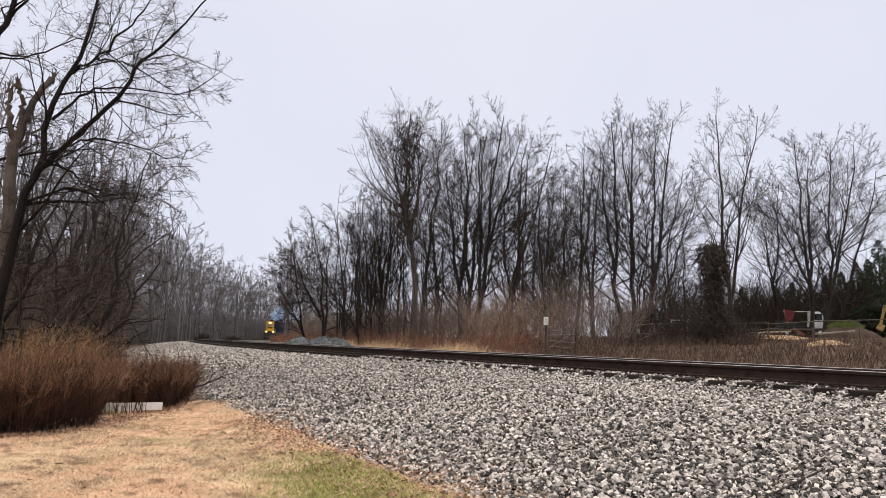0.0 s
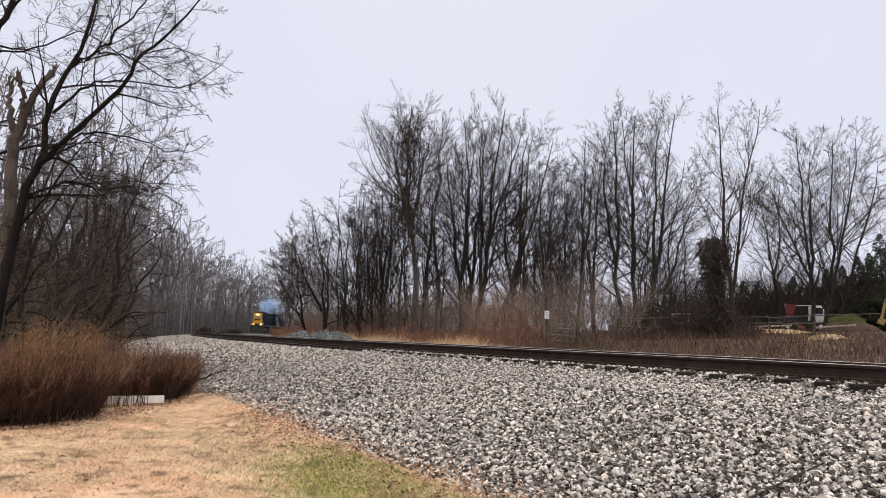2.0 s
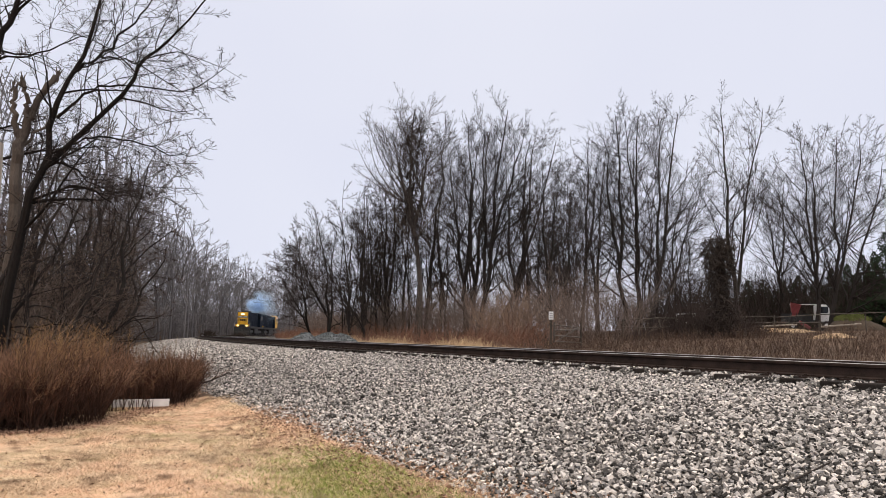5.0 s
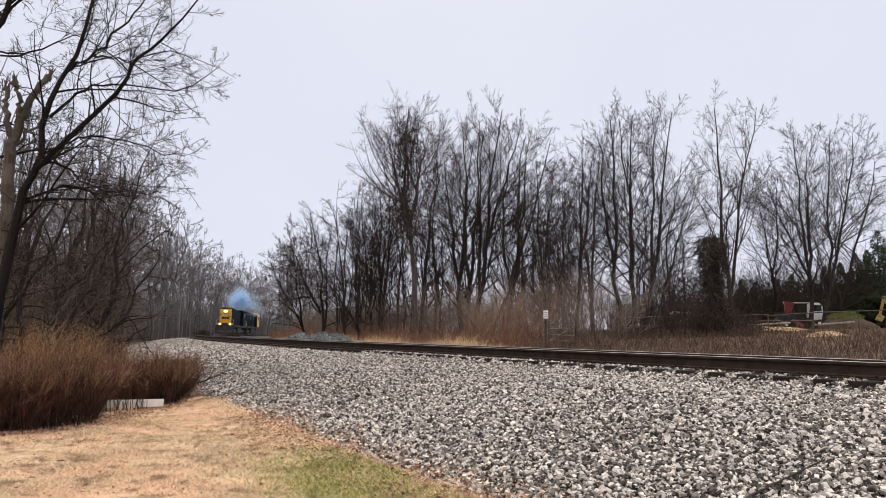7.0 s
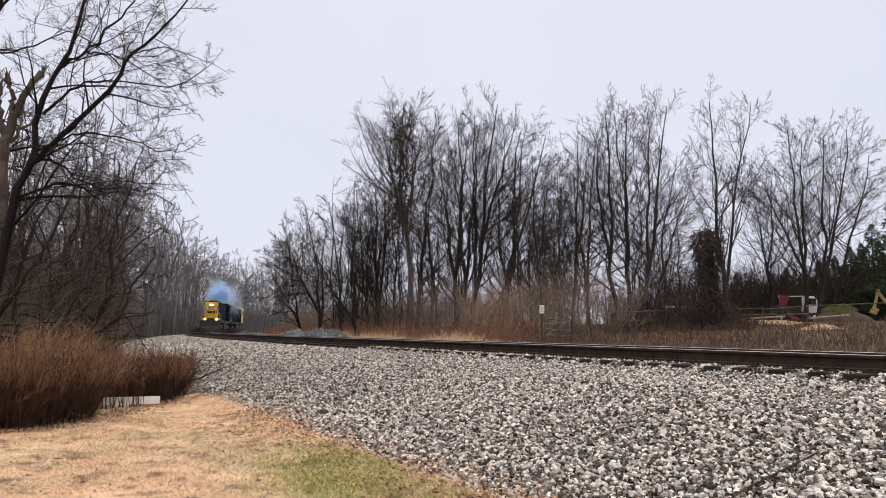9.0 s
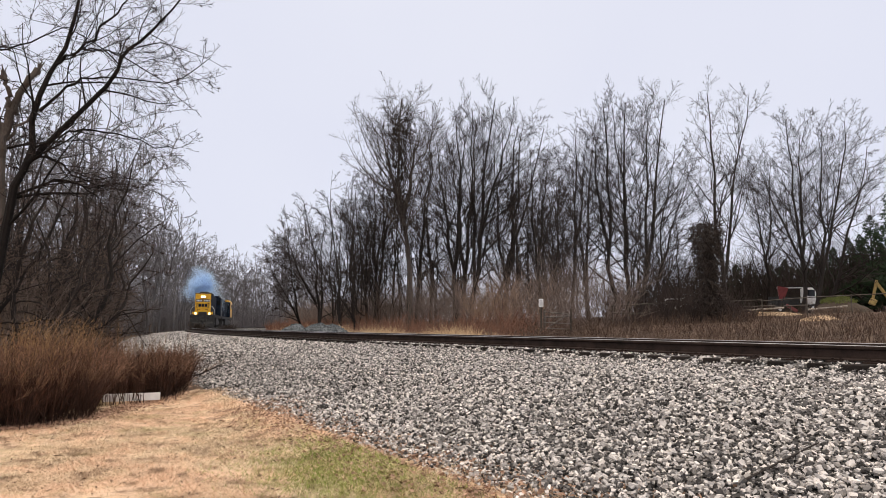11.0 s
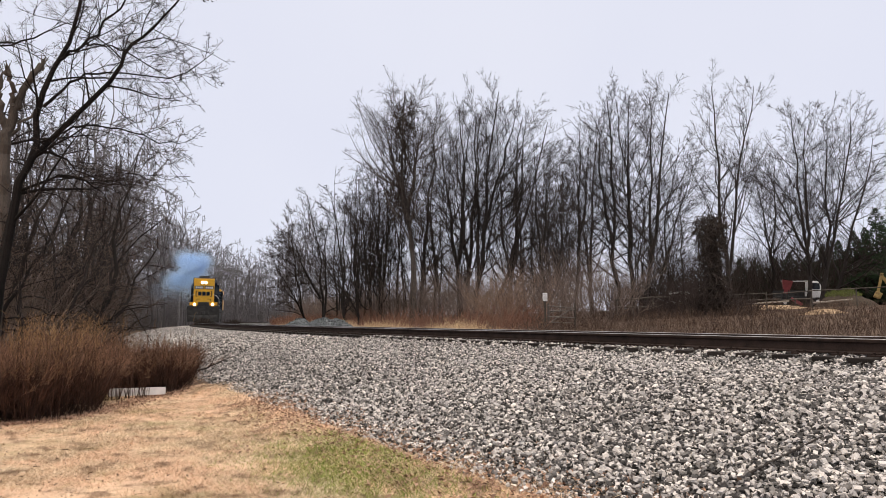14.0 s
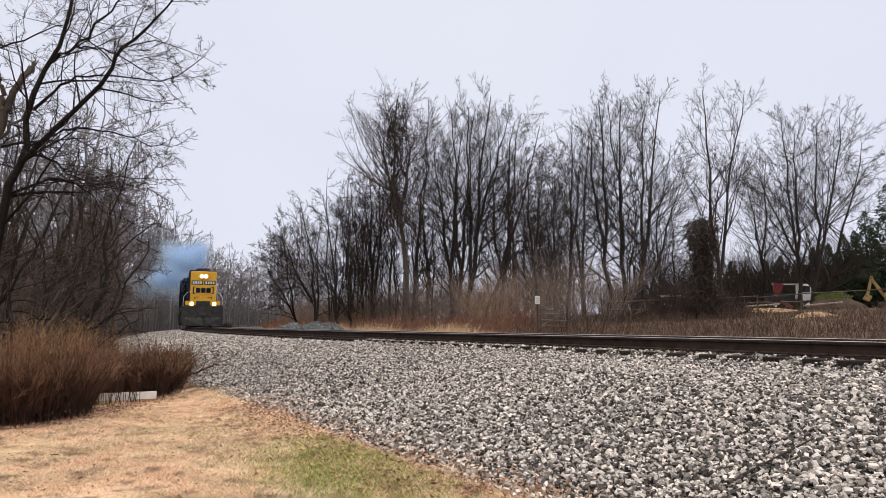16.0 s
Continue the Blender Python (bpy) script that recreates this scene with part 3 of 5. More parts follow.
def tree_by_bearing(seed, az, az_top, el, width, d, label="tall bare tree with fine upright twigs at the wood's edge", r=None, forks=(), **kw):
    base = place(az, d)
    def tip(a, e, dd):
        return Vector((dd * math.sin(radians(a)), dd * math.cos(radians(a)), EYE[2] + dd * math.tan(radians(e - 1.5)))) - base
    h = tip(az_top, el, d).z
    heads = [(tuple(tip(az_top, el, d)), r or 0.0125 * h, 0)]
    for a, e, dd, foot in forks:
        heads.append((tuple(tip(a, e, d + dd)), (r or 0.0125 * h) * 0.75, foot))
    return tree("tree", seed, base, heads, width * d * 0.0175 * 1.65, label, **kw)


def make_middle_wood():
    lean = "slender bare tree leaning out from the wood's edge"
    rows = [
        (21, -12.14, -13.5, 9.68, 2.3, 60, lean, [(-14.6, 6.5, -2, 0.12)]),
        (22, -10.09, -12.05, 11.87, 2.8, 56, lean, [(-10.2, 11.0, 2, 0.1), (-13.6, 9.0, 0, 0.25)]),
        (23, -8.48, -10.18, 12.22, 3.0, 55, lean, [(-8.8, 11.6, 1, 0.15)]),
        (24, -6.62, -7.85, 13.27, 3.3, 57, lean, [(-6.4, 12.0, 2, 0.2)]),
        (25, -5.45, -5.46, 13.85, 3.0, 60, "", []),
        (26, -4.28, -4.69, 12.47, 3.0, 62, "", []),
        (28, -2.26, -1.21, 18.38, 3.2, 56, "", []),
        (29, -1.23, -1.39, 15.85, 3.0, 60, "", [(-2.4, 14.0, 1, 0.2)]),
        (30, 0.42, 0.74, 19.10, 4.3, 53, "", [(-0.9, 17.0, 1, 0.25), (1.8, 18.0, -1, 0.3)]),
        (31, 2.06, 4.15, 20.46, 4.8, 52, "", [(2.2, 19.5, 1, 0.2), (5.6, 18.6, -1, 0.35)]),
        (32, 3.00, 8.28, 17.91, 4.0, 54, lean, [(6.6, 18.4, 1, 0.25)]),
        (33, 6.26, 5.67, 14.05, 3.0, 58, "", []),
        (34, 7.87, 7.09, 15.88, 3.4, 46, "", [(8.6, 14.5, 1, 0.4)]),
        (35, 9.47, 9.23, 14.46, 3.0, 52, "", []),
        (36, 10.60, 10.88, 17.15, 3.2, 52, "", [(11.6, 15.6, 0, 0.4)]),
        (37, 13.72, 13.22, 19.71, 3.8, 50, "", [(12.2, 18.0, 1, 0.3)]),
        (38, 14.60, 15.06, 19.59, 4.3, 52, "", [(14.0, 19.2, 1, 0.3)]),
        (39, 15.73, 18.19, 19.57, 4.4, 50, "", [(16.6, 19.6, 1, 0.2)]),
        (40, 16.20, 19.79, 13.57, 4.2, 50, lean, [(18.9, 16.0, 1, 0.3)]),
        (45, 4.6, 6.2, 18.4, 4.4, 58, "", [(4.0, 17.0, 1, 0.2)]),
        (46, 1.2, 2.6, 18.6, 4.4, 60, "", [(0.4, 16.4, 1, 0.25)]),
        (47, 11.8, 12.4, 17.0, 3.8, 56, "", [(10.4, 15.0, 1, 0.2)]),
        (48, -6.0, -6.3, 14.2, 3.8, 58, "", [(-4.9, 13.4, 1, 0.25)]),
        (49, 25.3, 25.8, 14.0, 3.2, 66, "", [(24.4, 12.6, 1, 0.25)]),
        (42, 27.26, 26.98, 16.95, 3.8, 56, "", [(25.2, 13.0, 1, 0.22), (27.9, 16.0, 0, 0.3)]),
        (43, 28.20, 30.85, 16.43, 4.4, 56, "", [(29.4, 16.6, 1, 0.25)]),
        (44, 28.70, 32.15, 14.48, 3.4, 57, lean, []),
    ]
    for seed, az, top, el, width, d, label, forks in rows:
        kw = {"label": label, "angle": (36, 78), "rise": 0.03, "crook": 0.14} if label else {}
        tree_by_bearing(seed, az, top, el, width, d, forks=forks, **kw)
    tree_by_bearing(27, -3.20, -3.97, 20.34, 5.0, 51, "tall bare tree with pale trunk and dark vines above", r=0.27,
                    forks=[(-5.6, 17.5, 0, 0.45), (-2.4, 17.6, 0, 0.5)], bark=M_BARK_WORN, wrap=True, low=0.35)
    tree_by_bearing(41, 22.39, 21.43, 19.68, 3.6, 52, "bare tree forking into two tall slender leaders", r=0.20,
                    forks=[(24.52, 19.31, 0, 0.12)], dense=(20, 8, 5, 4), rise=0.1, angle=(26, 50), low=0.22)
    # the wood's deeper rows
    rng = np.random.default_rng(77)
    bank = []
    for i in range(5):
        h = 10.5 + i * 1.2
        heads = [((rng.normal() * 0.8, rng.normal() * 0.8, h), 0.10, 0), ((rng.normal() * 1.8, rng.normal() * 1.5, h * 0.9), 0.07, 0.12)]
        bank.append(tree("thin_tree", 200 + i, (0, 0, -50), heads, 4.2, "thin young bare tree deep in the wood", dense=(10, 5, 4, 3), low=0.05, thin=0.014, group="young trees in the wood"))
    spots = [(rng.uniform(-9.5, 12.5), rng.uniform(54, 78)) for _ in range(40)] + [(rng.uniform(13.5, 19), rng.uniform(58, 80)) for _ in range(8)] + [(rng.uniform(19, 33), rng.uniform(72, 95)) for _ in range(9)]
    for i, (az, d) in enumerate(spots):
        p = place(az, d) - Vector((0, 0, 0.2))
        k = 1.0 if az < 19 else 0.55
        m = Matrix.LocRotScale(p, Euler((0, 0, rng.uniform(0, 6.28))), None)
        if i < 5:
            bank[i].matrix_basis = m
        else:
            copy = copy_thing(bank[i % 5], m)
            copy.scale = (k, k, k)


make_middle_wood()


def make_left_wood():
    rng = np.random.default_rng(91)
    bank = []
    for i in range(6):
        h = 18.6 + i * 0.9
        heads = [((rng.normal() * 0.8, rng.normal() * 0.8, h), 0.2, 0), ((rng.normal() * 3, rng.normal() * 3, h * 0.86), 0.14, 0.25), ((rng.normal() * 3.4, rng.normal() * 3.4, h * 0.8), 0.13, 0.3)]
        bank.append(tree("tree", 300 + i, (0, 0, -50), heads, 5.6, "tall bare haze-greyed tree in the wood along the line", dense=(10, 6, 4, 3), low=0.12, rise=0.04, angle=(36, 76), crook=0.16, bend=0.05, bark=M_BARK_HAZE, twig=M_TWIG_HAZE, thin=0.026, group="trees of the wood beside the line"))
    spots = [(s + rng.uniform(-2, 2), w + rng.uniform(-1.2, 1.2)) for s in np.arange(50, 225, 6.5) for w in ((9.5, 14.5) if s < 90 else (7.5, 13))]
    spots += [(s, -9 - rng.uniform(0, 5)) for s in np.arange(105, 215, 11)]
    places = [Vector((*track(s, w), 0)) for s, w in spots] + [place(az, rng.uniform(225, 255)) for az in np.arange(-19, -9.5, 0.8)]
    for n, p in enumerate(places):
        m = Matrix.LocRotScale((p.x, p.y, float(lie(p.x, p.y)) - 0.2), Euler((0, 0, rng.uniform(0, 6.28))), None)
        if n < 6:
            bank[n].matrix_basis = m
        else:
            copy_thing(bank[n % 6], m)


make_left_wood()


def make_near_trees():
    # the great leaning tree over the weeds: a forked stem and its long limbs, by bearing, height and distance
    def at(a, e, d):
        return np.array((d * math.sin(radians(a)), d * math.cos(radians(a)), EYE[2] + d * math.tan(radians(e))))
    def limbs_of(root_at, rows, rng):
        return [limb(rng, [at(a, e, d0 + (d1 - d0) * i / (len(way) - 1)) - root_at for i, (a, e) in enumerate(way)], r0, r1) for r0, r1, d0, d1, way in rows]
    def bare(name, seed, base, rows, label, spread, dense, thin, low, up=0.01):
        rng = np.random.default_rng(seed)
        made = limbs_of(np.array(base), rows, rng)
        wood, twigs = crown(rng, made, spread, dense, low, up, (28, 66), thin, 0.17)
        root = tagged(new(name), label, "tree", "trees over the weeds")
        root.location = base
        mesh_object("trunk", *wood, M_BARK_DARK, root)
        mesh_object("crown", *twigs, M_TWIG, root)
    base = place(-33.9, 15.6)
    rows = [
        (0.10, 0.022, 15.6, 15.2, ((-33.9, -6.0), (-33.72, 1.9), (-33.0, 9.2), (-32.1, 11.9), (-31.9, 15.3), (-30.9, 18.7), (-29.7, 22.3), (-29.5, 26.5))),
        (0.058, 0.012, 15.4, 14.4, ((-32.15, 11.7), (-29.8, 14.8), (-27.0, 18.4), (-26.3, 20.4), (-24.6, 21.9), (-23.2, 23.8), (-20.8, 26.8))),
        (0.034, 0.01, 15.3, 14.6, ((-30.93, 18.7), (-29.3, 20.2), (-27.2, 22.9), (-25.7, 25.6))),
        (0.032, 0.007, 15.3, 14.2, ((-31.6, 15.4), (-30.2, 17.2), (-28.9, 18.1), (-26.8, 18.5), (-22.8, 18.8), (-19.9, 21.0))),
        (0.026, 0.006, 15.2, 14.6, ((-30.6, 13.6), (-29.2, 14.4), (-25.9, 14.3), (-22.0, 13.6))),
        (0.022, 0.006, 15.1, 14.5, ((-29.3, 20.2), (-27.7, 20.3), (-25.6, 19.8), (-22.2, 18.0))),
        (0.034, 0.008, 15.4, 14.8, ((-31.95, 11.9), (-30.8, 12.1), (-29.4, 11.2), (-27.4, 10.2))),
        (0.036, 0.008, 15.5, 15.0, ((-33.0, 9.1), (-30.3, 10.6), (-28.3, 10.0), (-26.7, 8.9))),
    ]
    bare("leaning_tree", 501, base, rows, "large bare tree with dark limbs leaning over the weeds", 2.3, (11, 7, 5, 3), 0.0042, 0.2)
    rows = [
        (0.13, 0.04, 19, 18.6, ((-37.0, -4.5), (-36.9, 8), (-36.4, 16.5), (-35.6, 20.2), (-35.0, 22.6), (-34.2, 28))),
        (0.035, 0.008, 18.8, 18.0, ((-36.4, 17.5), (-35.6, 18.8), (-33.6, 19.4), (-31.5, 20.8), (-29.5, 22.2))),
        (0.035, 0.008, 18.8, 18.2, ((-36.6, 12), (-35.2, 14.0), (-33.4, 14.4), (-31.2, 13.2))),
        (0.035, 0.008, 18.8, 18.0, ((-35.4, 21), (-33.8, 23.6), (-32.0, 25.0), (-30.2, 27))),
    ]
    bare("tree", 502, place(-37.0, 19.0), rows, "bare tree with long drooping side limbs", 2.4, (10, 7, 5, 3), 0.005, 0.25, -0.02)
    # the snapped trunk beside it
    root = tagged(new("broken_tree"), "snapped grey brown tree trunk with splintered forks", "tree", "trees over the weeds")
    root.location = base = place(-33.9, 17.5)
    rng = np.random.default_rng(9)
    rows = [
        (0.14, 0.11, 17.5, 17.5, ((-33.9, -5.0), (-33.7, 6.3), (-33.9, 11.5), (-33.75, 14.0))),
        (0.075, 0.045, 17.5, 17.4, ((-33.85, 13.3), (-34.4, 15.0), (-34.5, 17.0))),
        (0.07, 0.04, 17.5, 17.3, ((-33.7, 13.5), (-33.72, 15.5), (-33.85, 17.3))),
        (0.09, 0.062, 17.5, 17.3, ((-33.75, 13.2), (-33.2, 15.8), (-32.15, 18.3))),
        (0.04, 0.014, 17.5, 17.2, ((-33.7, 13.0), (-32.9, 14.0), (-31.6, 15.6), (-30.6, 16.2))),
    ]
    P, R = zip(*limbs_of(np.array(base), rows, rng))
    mesh_object("trunk", *tubes(np.stack(P), np.stack(R), 9), M_BARK_WORN, root)
    for fork in P[1:4]:
        ends = np.repeat(fork[-1:], 7, 0)
        Q = np.stack([ends + rng.normal(size=ends.shape) * 0.035 - [0, 0, 0.1], ends + rng.normal(size=ends.shape) * 0.05 + [0.02, 0, 0.16]], 1)
        mesh_object("splintered_end", *tubes(Q, np.tile([[0.03, 0.004]], (len(Q), 1)), 4), M_BARK_WORN, root)
    # low tangled trees behind the weeds
    for i, (az, d, h, lean) in enumerate([(-32.5, 18, 5.0, 1.5), (-29.5, 20, 5.6, 1.8), (-27.5, 22, 5.4, 1.2), (-28.0, 25, 6.0, 0.4), (-27.6, 30, 6.8, 0.1), (-31, 24, 7.5, 1.0), (-27, 28, 7.5, 0.5), (-27.2, 36, 9, 0.1), (-29, 31, 9, 0.3), (-33.5, 27, 9, 0.4), (-35, 18, 4.5, 1.0), (-31.5, 20.5, 4.6, 1.6), (-28.6, 24, 5.0, 1.0), (-30, 27, 6.5, 0.8), (-28, 33, 8, 0.4), (-33, 21, 5.5, 0.9), (-30.5, 22, 6.2, 1.0), (-29, 26, 6.5, 0.8), (-27.4, 27, 6.0, 0.7), (-26.6, 33, 7.0, 0.3), (-26.2, 39, 8.2, 0.2), (-32, 30, 8.5, 0.5), (-34.5, 23, 6.5, 0.7)]):
        p = place(az, d)
        tree("tangled_tree", 520 + i, p, [((lean, -0.3, h), 0.10, 0), ((lean * 1.25, 0.4, h * 0.72), 0.08, 0.1), ((-0.8, -0.5, h * 0.85), 0.07, 0.12)], 2.1,
             "low tangled bare tree with spreading crooked limbs", dense=(9, 6, 5, 3), low=0.1, rise=-0.01, angle=(40, 85), thin=0.0066, crook=0.27, bend=0.10, bark=M_BARK, twig=M_TWIG_BROWN, group="tangled trees behind the weeds")


make_near_trees()


# ---- weeds, brush and grass ----
def stems(rng, base, height, lean=0.12, radius=0.004, twigs=4, twig_len=0.25, first=0.3):
    """Upright dead stems, and apart from them their short side twigs."""
    n = len(base)
    way = unit(np.concatenate([rng.normal(size=(n, 2)) * lean, np.ones((n, 1))], 1))
    bend = np.concatenate([rng.normal(size=(n, 2)) * lean * 0.6, np.zeros((n, 1))], 1)
    u = np.array([0, 0.5, 1.0])
    P = base[:, None] + height[:, None, None] * (u[None, :, None] * way[:, None] + (u ** 2)[None, :, None] * bend[:, None])
    R = np.tile(radius * np.array([1, 0.8, 0.35]), (n, 1))
    Q, S = offshoots(rng, P, R, max(twigs, 1), first, 1.0, (18, 60), -twig_len, 0.2, 0.15, 2, 0.8, radius * 0.7)
    return cones(P, R), cones(Q, S)


def ground_points(x, y):
    return np.stack([x, y, lie(x, y)], -1)


def thicket(name, label, stem_mat, twig_mat, made, category="brush"):
    (V, F), (W, G) = made
    V, F2 = joined([(V, F), (W, G)])
    ob = mesh_object(name, V, F2, [stem_mat, twig_mat], index=np.repeat([0, 1], [len(F), len(G)]))
    return tagged(ob, label, category, kind="stuff")


def make_weeds():
    rng = np.random.default_rng(31)
    front_x = [-7.8, -5.95, -5.35, -5.25, -5.25, -5.35, -5.9]
    front_y = [8.6, 8.95, 9.5, 10.8, 12.6, 13.8, 15.8]
    def patch(n):
        """Points of the weed patch, and how far along its front, which runs from the pole to the ballast."""
        u, v = rng.random(n), rng.random(n) ** 1.3
        fx, fy = np.interp(u * 6, range(7), front_x), np.interp(u * 6, range(7), front_y)
        depth = 4.6 * v * (1 - 0.55 * u) + rng.normal(size=n) * 0.12
        x, y = fx - depth * 0.92, fy + depth * 0.4 + rng.normal(size=n) * 0.15
        az, d = np.degrees(np.arctan2(x, y)), np.hypot(x, y)
        keep = ~((az > -26.8) & (az < -22.2) & (d < 14.0)) | (rng.random(n) < 0.03)
        thick = np.sin(x * 4.1 + np.sin(y * 2.7)) * np.sin(y * 3.3 + 1.2) + 0.6 * np.sin(x * 9 + y * 2) * np.sin(y * 8)
        keep &= rng.random(n) < np.clip(0.62 + 0.6 * thick, 0.12, 1)
        return ground_points(x[keep], y[keep]), u[keep]
    def swell(b, u):
        clump = 0.9 + 0.16 * np.sin(b[:, 0] * 2.1 + 1.0) * np.sin(b[:, 1] * 1.4) + 0.12 * np.sin(b[:, 1] * 4.3 + b[:, 0]) + 0.1 * np.sin(b[:, 0] * 7 + 2) * np.sin(b[:, 1] * 6)
        return clump * (1 - 0.4 * np.clip((u - 0.7) / 0.3, 0, 1))
    b, u = patch(11000)
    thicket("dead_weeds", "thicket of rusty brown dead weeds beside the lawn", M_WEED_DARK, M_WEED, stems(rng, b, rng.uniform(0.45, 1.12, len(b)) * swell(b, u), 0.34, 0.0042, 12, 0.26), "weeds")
    # feathery seed heads on the tallest, in a tan lightened as if skylit
    b, u = patch(6000)
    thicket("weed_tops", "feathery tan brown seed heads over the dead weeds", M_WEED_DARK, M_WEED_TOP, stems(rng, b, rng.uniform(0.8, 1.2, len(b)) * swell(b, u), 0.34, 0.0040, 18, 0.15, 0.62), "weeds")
    b, u = patch(3200)
    b = b[rng.random(len(b)) < np.exp(-((np.degrees(np.arctan2(b[:, 0], b[:, 1])) + 29.6) / 2.6) ** 2) * 0.6 + 0.03]
    thicket("tall_weeds", "tan dead goldenrod stems standing above the thicket", M_WEED, M_WEED_TAN, stems(rng, b, rng.uniform(1.0, 1.5, len(b)), 0.1, 0.005, 10, 0.16, 0.5), "weeds")
    # brush along the ballast's edge, on to the bend
    n = 3200
    s = rng.uniform(17, 70, n)
    w = 7.9 + np.abs(rng.normal(size=n)) * 2.2
    p = track(s, w)
    b = ground_points(p[:, 0], p[:, 1])
    thicket("track_side_brush", "grey brown brush between the ballast and the wood", M_BRUSH_GREY, M_BRUSH_GREY, stems(rng, b, rng.uniform(0.5, 1.5, n) * np.clip((w - 7.2) / 1.2, 0.3, 2.2), 0.3, 0.009, 8, 0.4))
    n = 1500
    az, d = rng.uniform(-37, -27.5, n), rng.uniform(19, 34, n)
    b = np.array([place(u, v) for u, v in zip(az, d)])
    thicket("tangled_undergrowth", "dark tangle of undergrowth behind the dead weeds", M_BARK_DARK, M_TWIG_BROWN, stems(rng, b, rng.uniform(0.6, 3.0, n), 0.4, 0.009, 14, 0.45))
    # saplings and undergrowth down the line, their pale grey standing in for haze
    n = 3600
    s = rng.uniform(62, 235, n)
    w = 9 + rng.random(n) * 18
    p = track(s, w)
    b = ground_points(p[:, 0], p[:, 1])
    thicket("far_saplings", "wall of saplings in the wood along the line, greyed as if by haze", M_TWIG_HAZE, M_TWIG_HAZE, stems(rng, b, rng.uniform(3, 10, n), 0.3, 0.035, 12, 0.4))
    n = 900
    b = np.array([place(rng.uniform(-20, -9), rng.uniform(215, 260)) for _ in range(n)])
    thicket("distant_saplings", "wall of saplings beyond the bend, greyed as if by haze", M_TWIG_HAZE, M_TWIG_HAZE, stems(rng, b, rng.uniform(3, 10, n), 0.3, 0.045, 12, 0.4))
    n = 3400
    s = rng.uniform(36, 215, n)
    w = 8.5 + rng.random(n) * 9
    p = track(s, w)
    b = ground_points(p[:, 0], p[:, 1])
    thicket("wood_undergrowth", "undergrowth beneath the trees along the line, greyed as if by haze", M_TWIG_HAZE, M_TWIG_HAZE, stems(rng, b, rng.uniform(1.0, 5.0, n), 0.4, 0.028, 9, 0.5))


make_weeds()


def make_far_brush():
    rng = np.random.default_rng(41)
    def along(n, s0, s1, w0, w1, az0, az1):
        """Points beside the line that lie between two bearings."""
        s, w = rng.uniform(s0, s1, 6 * n), -rng.uniform(w0, w1, 6 * n)
        p = track(s, w)
        az = np.degrees(np.arctan2(p[:, 0], p[:, 1])) + rng.normal(size=len(s)) * 0.8
        k = np.flatnonzero((az > az0) & (az < az1))[:n]
        return ground_points(p[k, 0], p[k, 1]), s[k], -w[k]
    b, s, w = along(4600, 5, 130, 8.5, 14.5, -15, 7)
    clump = 0.65 + 0.4 * np.sin(s * 0.7) * np.sin(s * 0.23 + 1)
    thicket("red_brush", "red brown brush along the foot of the wood", M_BRUSH, M_BRUSH, stems(rng, b, rng.uniform(0.5, 1.7, len(b)) * clump, 0.5, 0.009, 14, 0.42))
    b, s, w = along(4600, 5, 140, 12, 26, -15, 14)
    thicket("grey_brush", "grey brown undergrowth beneath the bare trees", M_TWIG_BROWN, M_BRUSH_GREY, stems(rng, b, rng.uniform(0.8, 4.6, len(b)), 0.45, 0.010, 13, 0.5))
    b, s, w = along(5000, 5, 70, 4.7, 8.0, -13, 6)
    thicket("dry_grass", "pale dry grass along the far side of the track", M_DRY_GRASS, M_DRY_GRASS, stems(rng, b, rng.uniform(0.2, 0.85, len(b)) * np.clip(0.65 + 0.5 * np.sin(s * 1.1) * np.sin(s * 0.37 + w), 0.2, 1.1), 0.35, 0.008, 4, 0.35), "grass")
    b, s, w = along(8000, -10, 45, 4.8, 27, 5.5, 40)
    tuft = np.clip(0.75 + 0.5 * np.sin(b[:, 0] * 1.3 + np.sin(b[:, 1] * 0.9)) * np.sin(b[:, 1] * 1.1), 0.25, 1.3)
    thicket("brown_grass", "rough dark brown grass and weeds before the fence", M_WEED_DARK, M_BRUSH_DARK, stems(rng, b, rng.uniform(0.2, 0.85, len(b)) * tuft, 0.4, 0.006, 7, 0.4), "grass")
    b, s, w = along(3000, -10, 45, 4.8, 16, 5.5, 40)
    tuft = np.clip(0.6 + 0.6 * np.sin(b[:, 0] * 0.9 + 2) * np.sin(b[:, 1] * 1.7), 0.2, 1.2)
    thicket("tan_grass", "tufts of faded tan grass beside the track", M_BRUSH_DARK, M_BRUSH_GREY, stems(rng, b, rng.uniform(0.15, 0.6, len(b)) * tuft, 0.3, 0.006, 4, 0.4), "grass")
    # a pale shrub before the wood
    q = place(4.8, 40)
    b = np.array(q) + np.concatenate([rng.normal(size=(260, 2)) * [1.1, 0.8], np.zeros((260, 1))], 1)
    thicket("pale_shrub", "pale twiggy shrub before the dark wood", M_BRUSH_PALE, M_BRUSH_PALE, stems(rng, b, rng.uniform(1.0, 3.6, 260), 0.3, 0.006, 18, 0.3), "shrub")


make_far_brush()


